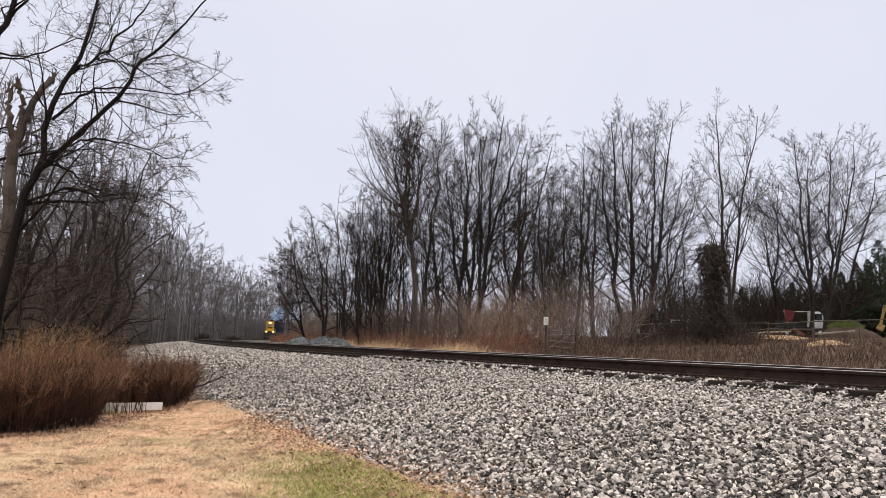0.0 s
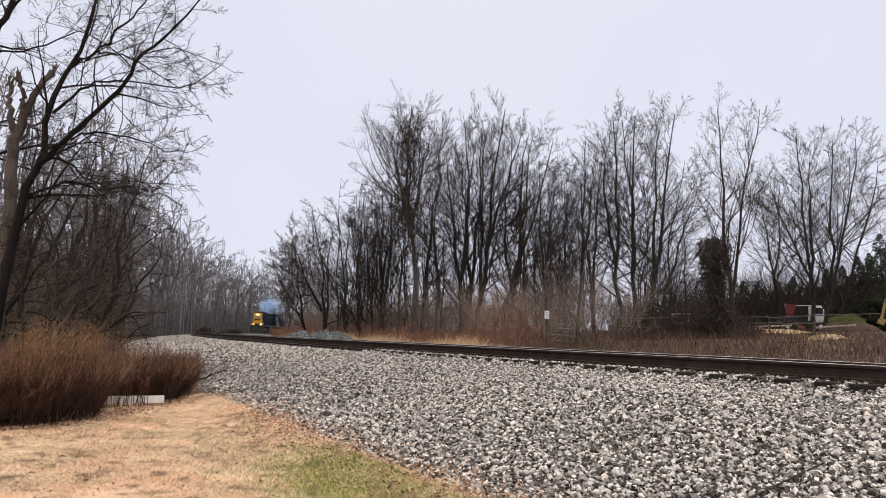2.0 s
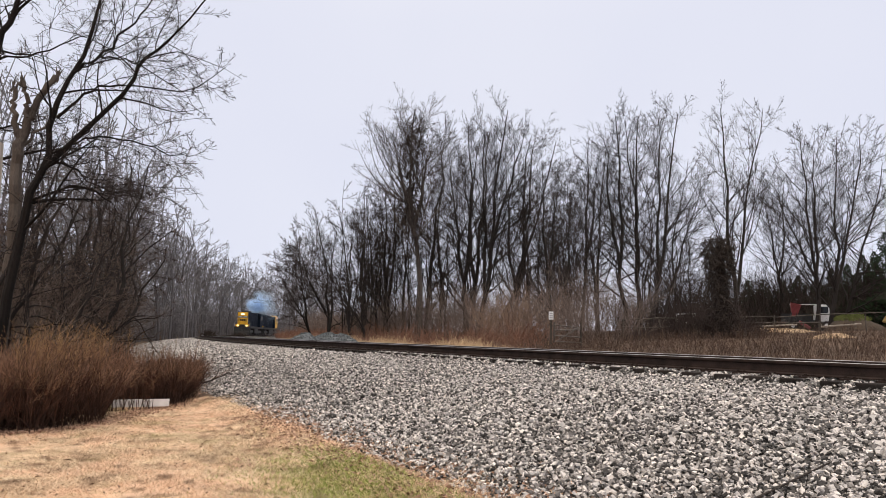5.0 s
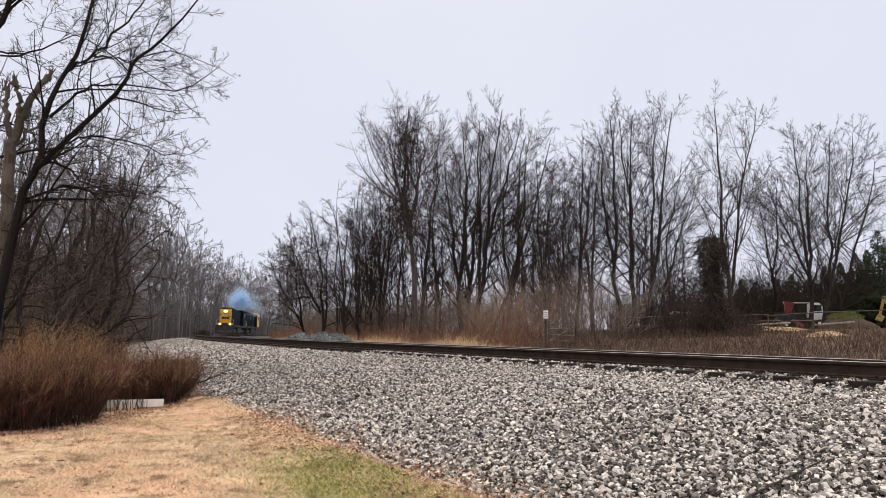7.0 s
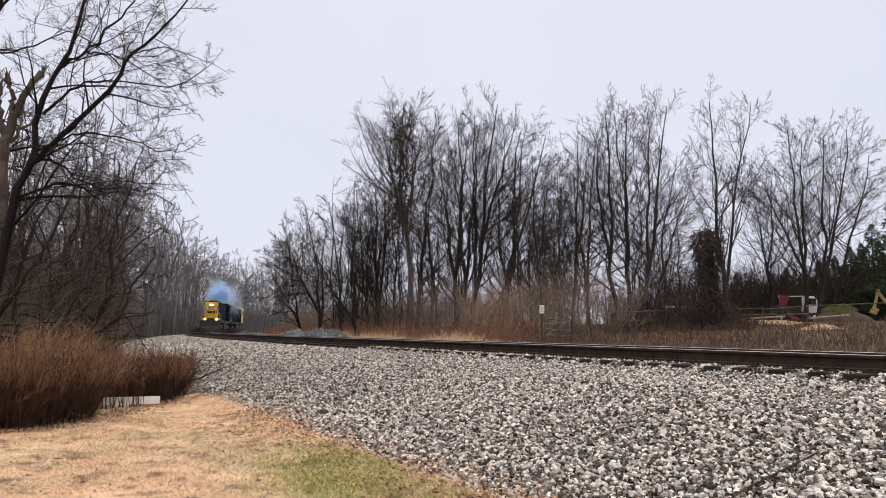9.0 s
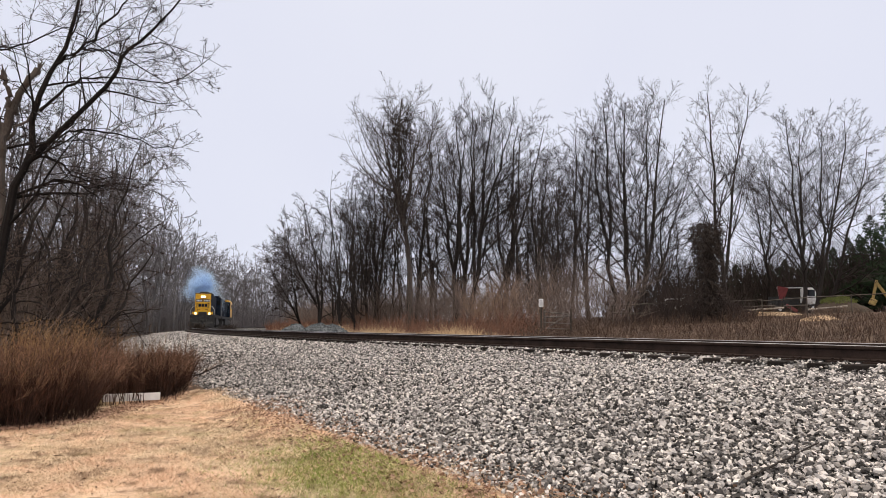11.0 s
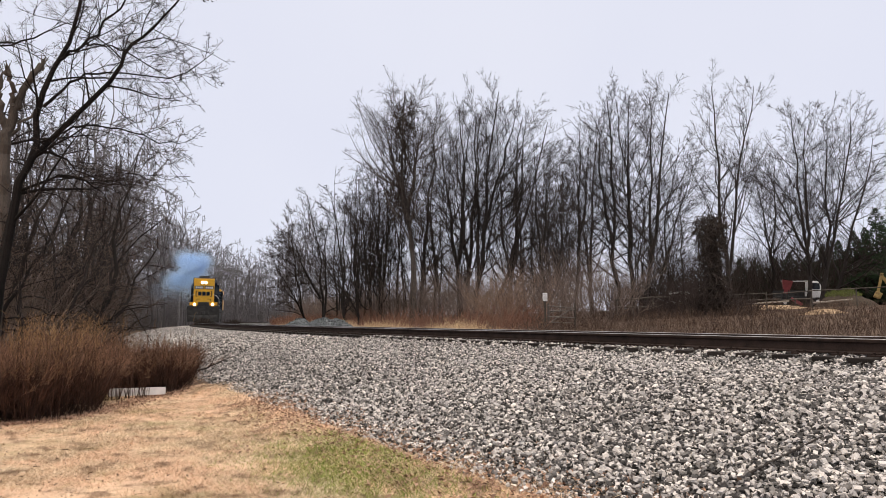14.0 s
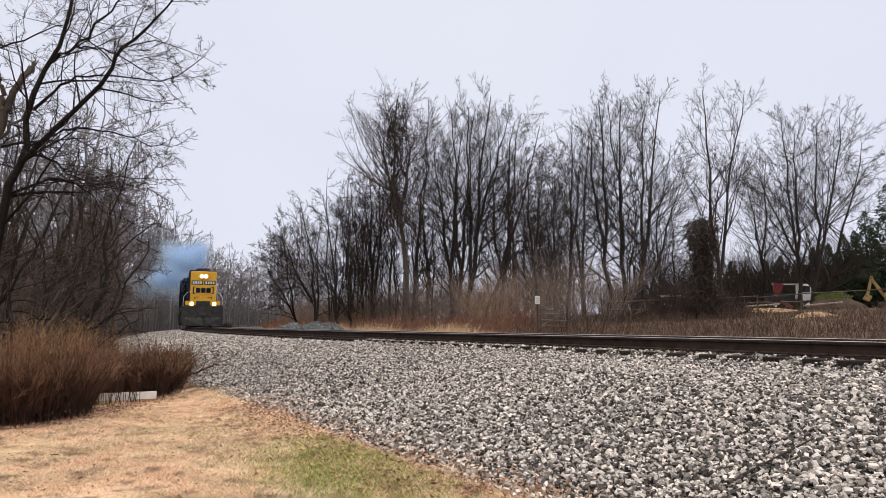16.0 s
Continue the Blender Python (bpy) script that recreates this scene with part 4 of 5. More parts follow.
def make_lawn():
    rng = np.random.default_rng(51)
    def blades(name, n, where, mat, lo, hi, label):
        p = where(n)
        h = rng.uniform(lo, hi, len(p))
        a = rng.uniform(0, 6.28, len(p))
        side = np.stack([np.cos(a), np.sin(a), np.zeros_like(a)], 1) * 0.0045
        tipv = p + np.concatenate([rng.normal(size=(len(p), 2)) * 0.04, h[:, None]], 1)
        V = np.stack([p - side, p + side, tipv], 1).reshape(-1, 3)
        tagged(mesh_object(name, V, np.arange(len(V)).reshape(-1, 3), mat), label, "grass", kind="stuff")
    def lawn(n):
        y = rng.uniform(4.2, 13.5, n)
        x = rng.uniform(-0.72, 0.34, n) * y
        w = off_line(x, y)
        patchy = np.sin(x * 2.3 + np.sin(y * 1.9) * 2) * np.sin(y * 2.9 + x) + 0.5 * np.sin(x * 7 + y * 3) * np.sin(y * 8)
        k = (w > EDGE - 0.05 + rng.normal(size=n) * 0.2) & (x > -7.5 + (y - 8.5) * 0.3 - 0.6) & (rng.random(n) < 0.62 + 0.38 * patchy)
        return ground_points(x[k], y[k])
    def green(n):
        y = rng.normal(size=n) * 0.75 + 6.4
        x = rng.normal(size=n) * 0.45 - 0.8 + (6.3 - y) * 0.42
        k = off_line(x, y) > EDGE + 0.1
        return ground_points(x[k], y[k])
    blades("lawn_grass", 640000, lawn, M_STRAW, 0.008, 0.036, "short dormant tan lawn grass")
    blades("green_grass", 16000, green, M_GREEN, 0.012, 0.05, "patch of green grass in the tan lawn")
    # small dry litter over the lawn
    def litter(n):
        p = lawn(n)
        return p + [0, 0, 0.015]
    p = litter(16000)
    q = np.array([[-1, 0, 0], [0, -0.4, 0.1], [1, 0, 0.1], [0, 0.45, 0.2]]) * 0.012
    V = np.einsum("nij,vj->nvi", turns(rng, len(p), 0.4), q) * rng.lognormal(0, 0.4, len(p))[:, None, None] + p[:, None]
    tagged(mesh_object("dry_litter", V.reshape(-1, 3), np.arange(len(p) * 4).reshape(-1, 4), M_LITTER), "dark bits of dry leaf litter in the lawn", "leaves", kind="stuff")
    # fallen leaves on the edges
    n = 9000
    k = rng.random(n) < 0.5
    u = rng.random(n)
    p1 = np.stack([np.interp(u * 6, range(7), [-7.8, -5.95, -5.35, -5.25, -5.25, -5.35, -5.9]) + rng.normal(size=n) * 0.16, np.interp(u * 6, range(7), [8.6, 8.95, 9.5, 10.8, 12.6, 13.8, 15.8]) + rng.normal(size=n) * 0.14 - 0.08], 1)
    p2 = track(rng.uniform(1, 11, n), EDGE - 0.05 + rng.normal(size=n) * 0.36)
    p = np.where(k[:, None], p1, p2)
    p = ground_points(p[:, 0], p[:, 1]) + [0, 0, 0.02]
    q = np.array([[-1, 0, 0], [0, -0.55, 0.15], [1, 0, 0], [0, 0.55, 0.25]]) * 0.026
    V = np.einsum("nij,vj->nvi", turns(rng, n, 0.5), q) * rng.uniform(0.6, 1.3, n)[:, None, None] + p[:, None]
    tagged(mesh_object("fallen_leaves", V.reshape(-1, 3), np.arange(n * 4).reshape(-1, 4), M_LEAF), "scattered brown fallen leaves along the lawn's edge", "leaves", kind="stuff")


make_lawn()


# ---- the yard beyond the track, and small things by the line ----
def upright(bm, p, h, r0, r1=None, sides=8, lean=(0, 0)):
    return rod(bm, p, (p[0] + lean[0], p[1] + lean[1], p[2] + h), r0, r1, sides)


def mound(name, az, d, wide, deep, high, mat, label, seed, category="heap"):
    rng = np.random.default_rng(seed)
    n = 44
    u = np.linspace(-1, 1, n)
    X, Y = np.meshgrid(u, u)
    r = np.hypot(X, Y)
    ph = rng.uniform(0, 6.28, 6)
    Z = np.clip(1 - r, 0, 1) ** 0.85 * (1 + 0.18 * np.sin(3 * X + ph[0]) + 0.14 * np.sin(4 * Y + ph[1]) + 0.08 * np.sin(9 * X + 5 * Y + ph[2]))
    Z = np.minimum(Z, 0.85 + 0.1 * Z) * high + rng.normal(size=Z.shape) * 0.012 * high - 0.08
    turn = -radians(az)
    P = np.stack([X * wide / 2, Y * deep / 2, Z], -1).reshape(-1, 3)
    idx = np.arange(n * n).reshape(n, n)
    F = np.stack([idx[:-1, :-1], idx[:-1, 1:], idx[1:, 1:], idx[1:, :-1]], -1).reshape(-1, 4)
    ob = mesh_object(name, P, F, mat, smooth=True)
    ob.matrix_basis = Matrix.LocRotScale(place(az, d), Euler((0, 0, turn)), None)
    return tagged(ob, label, category), Z


def make_line_side():
    rng = np.random.default_rng(71)
    # gravel heap
    heap, Z = mound("gravel_mound", -10.3, 37, 3.6, 3.0, 1.2, M_STONE_BLUE, "heap of blue grey gravel beside the track", 5)
    low, Zl = mound("gravel_mound", -12.2, 38.5, 2.6, 2.2, 0.75, M_STONE_BLUE, "low heap of blue grey gravel beside the track", 6)
    for ob, Zm, wide, deep, n in ((heap, Z, 3.6, 3.0, 2800), (low, Zl, 2.6, 2.2, 1500)):
        i, j = rng.integers(1, 43, n), rng.integers(1, 43, n)
        keep = Zm[j, i] > 0.02
        i, j = i[keep], j[keep]
        P = np.stack([(i / 43 * 2 - 1) * wide / 2, (j / 43 * 2 - 1) * deep / 2, Zm[j, i] + 0.01], -1)
        V, F = scatter(rng, [(OCTA_V * [1, 0.8, 0.7], OCTA_F)], P, 0.05 * rng.lognormal(0, 0.25, len(P)))
        tagged(mesh_object("gravel", V, F, M_STONE_BLUE, ob), kind="stuff")
    # small sign on a post
    p = place(7.86, 31)
    sign = tagged(new("sign_post"), "small white sign on a thin weathered post", "sign")
    sign.matrix_basis = Matrix.LocRotScale(p, Euler((0, 0, radians(-8))), None)
    bm = bmesh.new()
    box(bm, -0.04, 0.04, -0.03, 0.03, -0.2, 1.72, 0.008)
    part("post", bm, M_WOOD_DARK, sign)
    bm = bmesh.new()
    box(bm, -0.105, 0.105, -0.045, -0.032, 1.40, 1.76, 0.006)
    plate = part("plate", bm, M_WHITE, sign, "white rectangular plate")
    for k in range(3):
        bm = bmesh.new()
        box(bm, -0.07, 0.07, -0.050, -0.0455, 1.47 + k * 0.09, 1.50 + k * 0.09)
        part("grey_bar", bm, M_RAIL_TOP, plate)
    # broken gate beside it
    gate = tagged(new("field_gate"), "sagging grey field gate half hidden in weeds", "gate")
    gate.matrix_basis = Matrix.LocRotScale(place(9.2, 33), Euler((0, 0, radians(-12))), None)
    for x in (-0.62, 0.62):
        bm = bmesh.new()
        box(bm, x - 0.05, x + 0.05, -0.05, 0.05, -0.1, 1.25, 0.01)
        part("gate_post", bm, M_WOOD_DARK, gate)
    for k, (z0, z1) in enumerate(((0.35, 0.30), (0.62, 0.55), (0.86, 0.92), (1.12, 1.0))):
        bm = bmesh.new()
        rod(bm, (-0.62, -0.06, z0), (0.62, -0.06, z1), 0.026)
        part("gate_rail", bm, M_WOOD_GREY, gate)
    bm = bmesh.new()
    rod(bm, (-0.6, -0.1, 0.3), (0.6, -0.1, 1.05), 0.024)
    part("gate_brace", bm, M_WOOD_GREY, gate)
    # white board lying in the weeds
    board = tagged(new("white_board"), "long white weathered board standing edgewise in dead weeds", "board")
    board.matrix_basis = Matrix.LocRotScale((-5.47, 12.10, 0.05), Euler((0, radians(1.0), radians(43 - 6))), None)
    bm = bmesh.new()
    box(bm, -0.49, 0.45, -0.02, 0.02, 0.0, 0.13, 0.006)
    part("plank", bm, M_WHITE, board)
    bm = bmesh.new()
    box(bm, 0.08, 0.095, -0.024, -0.0195, 0.005, 0.125)
    part("crack", bm, M_WOOD_DARK, board, "dark split across the plank")
    # weeds before the board
    n = 34
    u = np.linspace(-0.56, 0.2, n) + rng.normal(size=n) * 0.02
    b = ground_points(-5.43 + 0.8 * u, 11.94 + 0.6 * u + 0.05 * rng.normal(size=n))
    thicket("weeds_before_board", "thin dead stems standing before the white board", M_WEED_DARK, M_WEED, stems(rng, b, rng.uniform(0.25, 0.6, n), 0.16, 0.006, 5, 0.3), "weeds")
    # weathered pole at the edge of the weeds
    pole = tagged(new("wooden_pole"), "weathered pale wooden pole leaning among dead weeds", "pole")
    pole.location = (-7.36, 10.6, 0)
    bm = bmesh.new()
    rod(bm, (0, 0, -0.3), (-0.22, 0.05, 4.35), 0.16, 0.14, 14)
    part("shaft", bm, M_WOOD, pole)
    bm = bmesh.new()
    box(bm, -0.1, 0.02, -0.19, -0.14, 3.9, 4.2, 0.01)
    part("tag_plate", bm, M_WHITE, pole, "small white plate near the top")
    # a stick on the ballast
    a, c = (1.90, 4.55), (2.58, 4.88)
    bm = bmesh.new()
    rod(bm, (*a, float(lie(*a)) + 0.05), (*c, float(lie(*c)) + 0.09), 0.011, 0.006, 6)
    tagged(part("stick", bm, M_BARK), "dark fallen stick lying on the ballast", "stick")
    # fallen branch at the end of the weeds
    rngb = np.random.default_rng(12)
    P, R = leader(rngb, (-5.6, 15.2, 0.25), (-4.5, 15.6, 0.75), 0.02, bend=0.1)
    Q, S = offshoots(rngb, P[None], R[None], 9, 0.1, 1.0, (30, 70), 0.5, 0.1, 0.25, 4, 0.7, 0.006)
    tagged(mesh_object("fallen_branch", *joined([tubes(P[None], R[None], 5), tubes(Q, S, 3)]), M_BARK), "dark bare branch lying at the ballast's edge", "branch")
    # two dark shrubs by the far bend
    for az, d in ((-19.9, 70), (-17.6, 72)):
        q = place(az, d)
        b = np.array(q) + np.concatenate([rng.normal(size=(160, 2)) * 0.32, np.zeros((160, 1))], 1)
        ob = thicket("dark_shrub", "low dark shrub beside the track's bend", M_VINE, M_VINE, stems(rng, b, rng.uniform(0.3, 0.85, 160), 0.35, 0.016, 8, 0.4), "shrub")


make_line_side()


def make_yard():
    rng = np.random.default_rng(81)
    # dead tree wrapped in vines
    p = place(20.95, 40)
    root = tagged(new("vine_covered_snag"), "dead tree stump smothered in dark hanging vines", "tree")
    root.location = p
    P, R = leader(rng, (0, 0, -0.2), (0.1, 0, 5.3), 0.3, tip=0.7)
    mesh_object("trunk", *tubes(P[None], R[None], 9), M_BARK, root)
    n = 2600
    z = rng.uniform(0.2, 5.5, n)
    rad = np.where(z > 4.2, 0.85, 0.55 + 0.25 * np.sin(z * 2)) * rng.random(n) ** 0.5
    a = rng.uniform(0, 6.28, n)
    at = np.stack([rad * np.cos(a), rad * np.sin(a), z], 1)
    way = np.concatenate([rng.normal(size=(n, 2)) * 0.7, rng.normal(size=(n, 1)) * 0.7 - 0.5], 1)
    L = rng.uniform(0.2, 0.75, n)[:, None]
    Q = np.stack([at, at + way * L * 0.5 + rng.normal(size=(n, 3)) * 0.08, at + way * L], 1)
    Q[..., 2] = np.maximum(Q[..., 2], 0.02)
    tagged(mesh_object("vines", *cones(Q, np.tile([[0.022, 0.018, 0.008]], (n, 1))), M_VINE, root), "hanging dead vines", kind="stuff")
    # brush about its foot and along the fence
    n = 1000
    az, d = rng.uniform(13.0, 24.0, n), rng.uniform(39, 44, n)
    b = np.array([place(u, v) for u, v in zip(az, d)])
    thicket("dark_brush", "dark tangled brush round the vine covered snag", M_VINE, M_TWIG, stems(rng, b, rng.uniform(0.6, 2.3, n) * np.exp(-((az - 19.6) / 3.2) ** 2) + 0.35, 0.5, 0.012, 9, 0.5))
    n = 2400
    az, d = rng.uniform(13, 36, n), rng.uniform(64, 84, n)
    b = np.array([place(u, v) for u, v in zip(az, d)])
    thicket("dark_hedgerow", "dark brush and saplings behind the yard", M_VINE, M_TWIG, stems(rng, b, rng.uniform(1.2, 6.8, n) * np.where(az < 17, 0.55, 1.0), 0.3, 0.02, 10, 0.42))
    # sand, and heaps of soil
    mound("sand_mound", 24.4, 47, 6.4, 6.0, 0.45, M_SAND, "low spread heap of straw coloured sand", 21)
    mound("sand_mound", 28.7, 38.5, 2.6, 2.0, 0.30, M_SAND, "small heap of straw coloured sand", 22)
    soil, Z = mound("soil_mound", 29.9, 54, 3.9, 3.4, 1.5, M_SOIL, "heap of brown soil overgrown with green grass", 23)
    n = 2600
    i, j = rng.integers(8, 36, n), rng.integers(6, 36, n)
    b = np.stack([(i / 43 * 2 - 1) * 1.9, (j / 43 * 2 - 1) * 1.7, Z[j, i]], -1)
    b = b[b[:, 2] > 0.6]
    m = soil.matrix_basis
    (V, F), (W, G) = stems(rng, b, rng.uniform(0.08, 0.28, len(b)), 0.4, 0.012, 3, 0.5)
    tagged(mesh_object("grass", *joined([(V, F), (W, G)]), M_MOSS, soil), kind="stuff")
    # fence: posts, rails and a slack cable
    def fence(a0, d0, a1, d1, posts, z_rail, label, rails=1, thick=1.0):
        f = tagged(new("yard_fence"), label, "fence", "fences of the yard")
        p0, p1 = place(a0, d0), place(a1, d1)
        f.location = p0
        way = p1 - p0
        for k in range(posts):
            q = way * (k / (posts - 1)) + Vector((rng.normal() * 0.05, 0, 0))
            bm = bmesh.new()
            upright(bm, (q.x, q.y, q.z - 0.2), z_rail + 0.28, 0.06 * thick, 0.05 * thick)
            part("fence_post", bm, M_WOOD_DARK, f)
        for k in range(rails):
            for c in range(posts - 1):
                z = z_rail - k * 0.45
                q0, q1 = way * (c / (posts - 1)), way * ((c + 1) / (posts - 1))
                bm = bmesh.new()
                rod(bm, (q0.x, q0.y - 0.06, q0.z + z + rng.normal() * 0.03), (q1.x, q1.y - 0.06, q1.z + z + rng.normal() * 0.03), 0.045 * thick)
                part("fence_rail", bm, M_WOOD_DARK, f)
        return f
    fence(13.5, 41, 20.5, 42, 6, 1.15, "dark weathered wooden rail fence in brush", 2)
    fence(21.5, 42, 33.5, 44, 5, 1.05, "long dark thin rail fence across the yard", 1, 0.62)
    fence(21.5, 50, 27.6, 50, 7, 0.55, "low fence of thin posts behind the sand", 1)
    # pale planks lying by the sand
    for a0, a1, d in ((23.2, 26.2, 49), (27.7, 30.3, 45)):
        p0, p1 = place(a0, d), place(a1, d)
        bm = bmesh.new()
        rod(bm, p0 + Vector((0, 0, 0.3)), p1 + Vector((0, 0, 0.42)), 0.055, 0.05, 6)
        tagged(part("pale_plank", bm, M_WOOD), "long pale plank lying across the yard", "plank", "planks in the yard")
    # parked lorry with a white cab
    def p_(name, fill, mat, parent, label=""):
        bm = bmesh.new()
        fill(bm)
        return part(name, bm, mat, parent, label)
    van = tagged(new("parked_truck"), "old flatbed truck with a white cab parked in the yard", "truck")
    van.matrix_basis = Matrix.LocRotScale(place(27.9, 62), Euler((0, 0, radians(-28 + 12))), (0.85, 0.85, 0.9))
    p_("cab", lambda b: (box(b, -0.65, 0.65, -0.9, 0.9, 0.75, 1.45, 0.08), box(b, -0.6, 0.42, -0.85, 0.85, 1.4, 2.25, 0.12)), M_WHITE, van, "white painted cab")
    p_("cab_window", lambda b: box(b, -0.32, 0.30, -0.87, -0.845, 1.5, 2.05, 0.01), M_GLASS, van)
    p_("windscreen", lambda b: box(b, 0.41, 0.435, -0.7, 0.7, 1.5, 2.1), M_GLASS, van)
    p_("bed", lambda b: (box(b, -3.4, -0.7, -0.95, 0.95, 0.72, 0.9, 0.02), box(b, -3.4, -0.75, 0.88, 0.95, 0.9, 1.5)), M_BLACK, van)
    p_("roof_rack", lambda b: box(b, -2.9, -0.4, -0.8, -0.7, 2.2, 2.28, 0.01), M_WHITE, van)
    for x in (-2.7, 0.1):
        for y in (-0.8, 0.8):
            w = p_("wheel", lambda b: rod(b, (x, y - 0.12, 0.4), (x, y + 0.12, 0.4), 0.4, None, 18), M_BLACK, van)
            p_("rim", lambda b: rod(b, (x, y - 0.13, 0.4), (x, y + 0.13, 0.4), 0.2, None, 12), M_WHITE, w)
    # red hopper leaning beside it
    red = tagged(new("red_hopper"), "faded red farm hopper tilted on dark legs", "hopper")
    red.matrix_basis = Matrix.LocRotScale(place(25.75, 59), Euler((0, radians(12), radians(-20))), (0.75, 0.8, 0.92))
    def bin_(b):
        q = [b.verts.new(v) for v in ((-0.5, -0.4, 2.3), (0.5, -0.4, 2.3), (0.5, 0.4, 2.3), (-0.5, 0.4, 2.3), (-0.15, -0.15, 1.2), (0.3, -0.15, 1.2), (0.3, 0.15, 1.2), (-0.15, 0.15, 1.2))]
        for f in ((0, 1, 5, 4), (1, 2, 6, 5), (2, 3, 7, 6), (3, 0, 4, 7), (4, 5, 6, 7), (3, 2, 1, 0)):
            b.faces.new([q[i] for i in f])
    p_("bin", bin_, M_RED, red)
    for x, y in ((-0.4, -0.35), (0.45, -0.35), (0.45, 0.35), (-0.4, 0.35)):
        p_("leg", lambda b: rod(b, (x, y, -0.1), (x * 0.5, y * 0.5, 1.6), 0.05), M_BLACK, red)
    p_("chute", lambda b: box(b, 0.3, 1.5, -0.12, 0.12, 0.9, 1.15, 0.03, pose(0, 0, 0, 0, 18, 0)), M_RED, red)
    # digger with a raised yellow arm
    dig = tagged(new("excavator"), "worn yellow excavator with its arm folded", "excavator")
    dig.matrix_basis = Matrix.LocRotScale(place(33.3, 60), Euler((0, 0, radians(-30))), (0.75, 0.75, 0.68))
    p_("tracks", lambda b: [box(b, -1.2, 1.6, y - 0.22, y + 0.22, 0.0, 0.62, 0.2) for y in (-0.75, 0.75)], M_BLACK, dig)
    p_("house", lambda b: box(b, -0.6, 1.5, -0.85, 0.85, 0.7, 1.6, 0.1), M_MUSTARD, dig)
    p_("cab", lambda b: box(b, -0.55, 0.5, -0.85, 0.0, 1.55, 2.5, 0.08), M_GLASS, dig)
    p_("boom", lambda b: box(b, -0.15, 0.15, -0.12, 0.12, -0.2, 2.3, 0.05, pose(-0.6, 0.1, 1.3, 0, -28, 0)), M_MUSTARD, dig)
    p_("dipper", lambda b: box(b, -0.13, 0.13, -0.1, 0.1, -1.9, 0.2, 0.04, pose(-1.6, 0.1, 3.3, 0, 12, 0)), M_MUSTARD, dig)
    p_("bucket", lambda b: box(b, -0.35, 0.3, -0.4, 0.4, -0.6, 0.1, 0.12, pose(-1.9, 0.1, 1.3, 0, 25, 0)), M_MUSTARD, dig)
    # pale trailer far behind the fence
    tr = tagged(new("yard_trailer"), "small pale trailer with a dark opening behind the fence", "trailer")
    tr.matrix_basis = Matrix.LocRotScale(place(18.45, 62), Euler((0, 0, radians(-18))), None)
    p_("body", lambda b: (box(b, -0.85, 0.85, -0.6, 0.6, 0.55, 0.75, 0.03), box(b, -0.85, -0.7, -0.6, 0.6, 0.7, 1.45, 0.03), box(b, -0.85, 0.85, -0.6, 0.6, 1.4, 1.5, 0.03), box(b, 0.3, 0.85, -0.58, 0.58, 0.7, 1.42, 0.03)), M_WHITE, tr)
    for y in (-0.6, 0.6):
        p_("wheel", lambda b: rod(b, (0, y - 0.08, 0.3), (0, y + 0.08, 0.3), 0.3, None, 16), M_BLACK, tr)
    # conifers
    def conifer(seed, az, d, h, wide, group="conifers behind the yard"):
        r = np.random.default_rng(seed)
        t = tagged(new("conifer"), "dark green conifer behind the yard", "tree", group)
        t.location = place(az, d)
        bm = bmesh.new()
        rod(bm, (0, 0, -0.2), (0, 0, h * 0.97), 0.16, 0.02, 8)
        part("trunk", bm, M_BARK, t)
        n = 2200
        z = h * (0.03 + 0.97 * r.random(n) ** 1.3)
        k = 1 - z / h
        a0 = r.uniform(0, 6.28)
        reach = wide * 1.25 * k ** 0.7 * (0.72 + 0.2 * np.sin(z * 5 + a0) + 0.16 * np.sin(z * 2.1 + a0)) * r.random(n) ** 0.35
        a = r.uniform(0, 6.28, n)
        at = np.stack([reach * np.cos(a), reach * np.sin(a), z], 1)
        out = np.stack([np.cos(a), np.sin(a), r.normal(size=n) * 0.35 + 0.25], 1)
        Q = np.stack([at, at + out * (r.uniform(0.2, 0.5, n) * (0.25 + k))[:, None]], 1)
        mesh_object("crown", *cones(Q, np.stack([0.04 + 0.11 * k, 0 * k], 1)), M_NEEDLE, t)
    for k, (az, d, h, wide) in enumerate([(32.0, 66, 8.0, 2.2), (33.4, 62, 9.5, 2.5), (30.6, 70, 6.6, 1.7), (29.6, 72, 6.0, 1.6), (28.6, 74, 5.8, 1.6), (27.6, 76, 5.2, 1.5), (26.4, 76, 5.4, 1.7), (25.4, 78, 5.0, 1.6), (24.0, 76, 4.8, 1.8), (31.3, 76, 7.4, 1.8), (34.6, 70, 9.5, 2.4), (23.0, 78, 5.2, 1.8)]):
        conifer(700 + k, az, d, h, wide)


make_yard()


# ---- the locomotive ----
LOCO_LEN, S_END, SPEED = 17.6, 57.46, 7.687


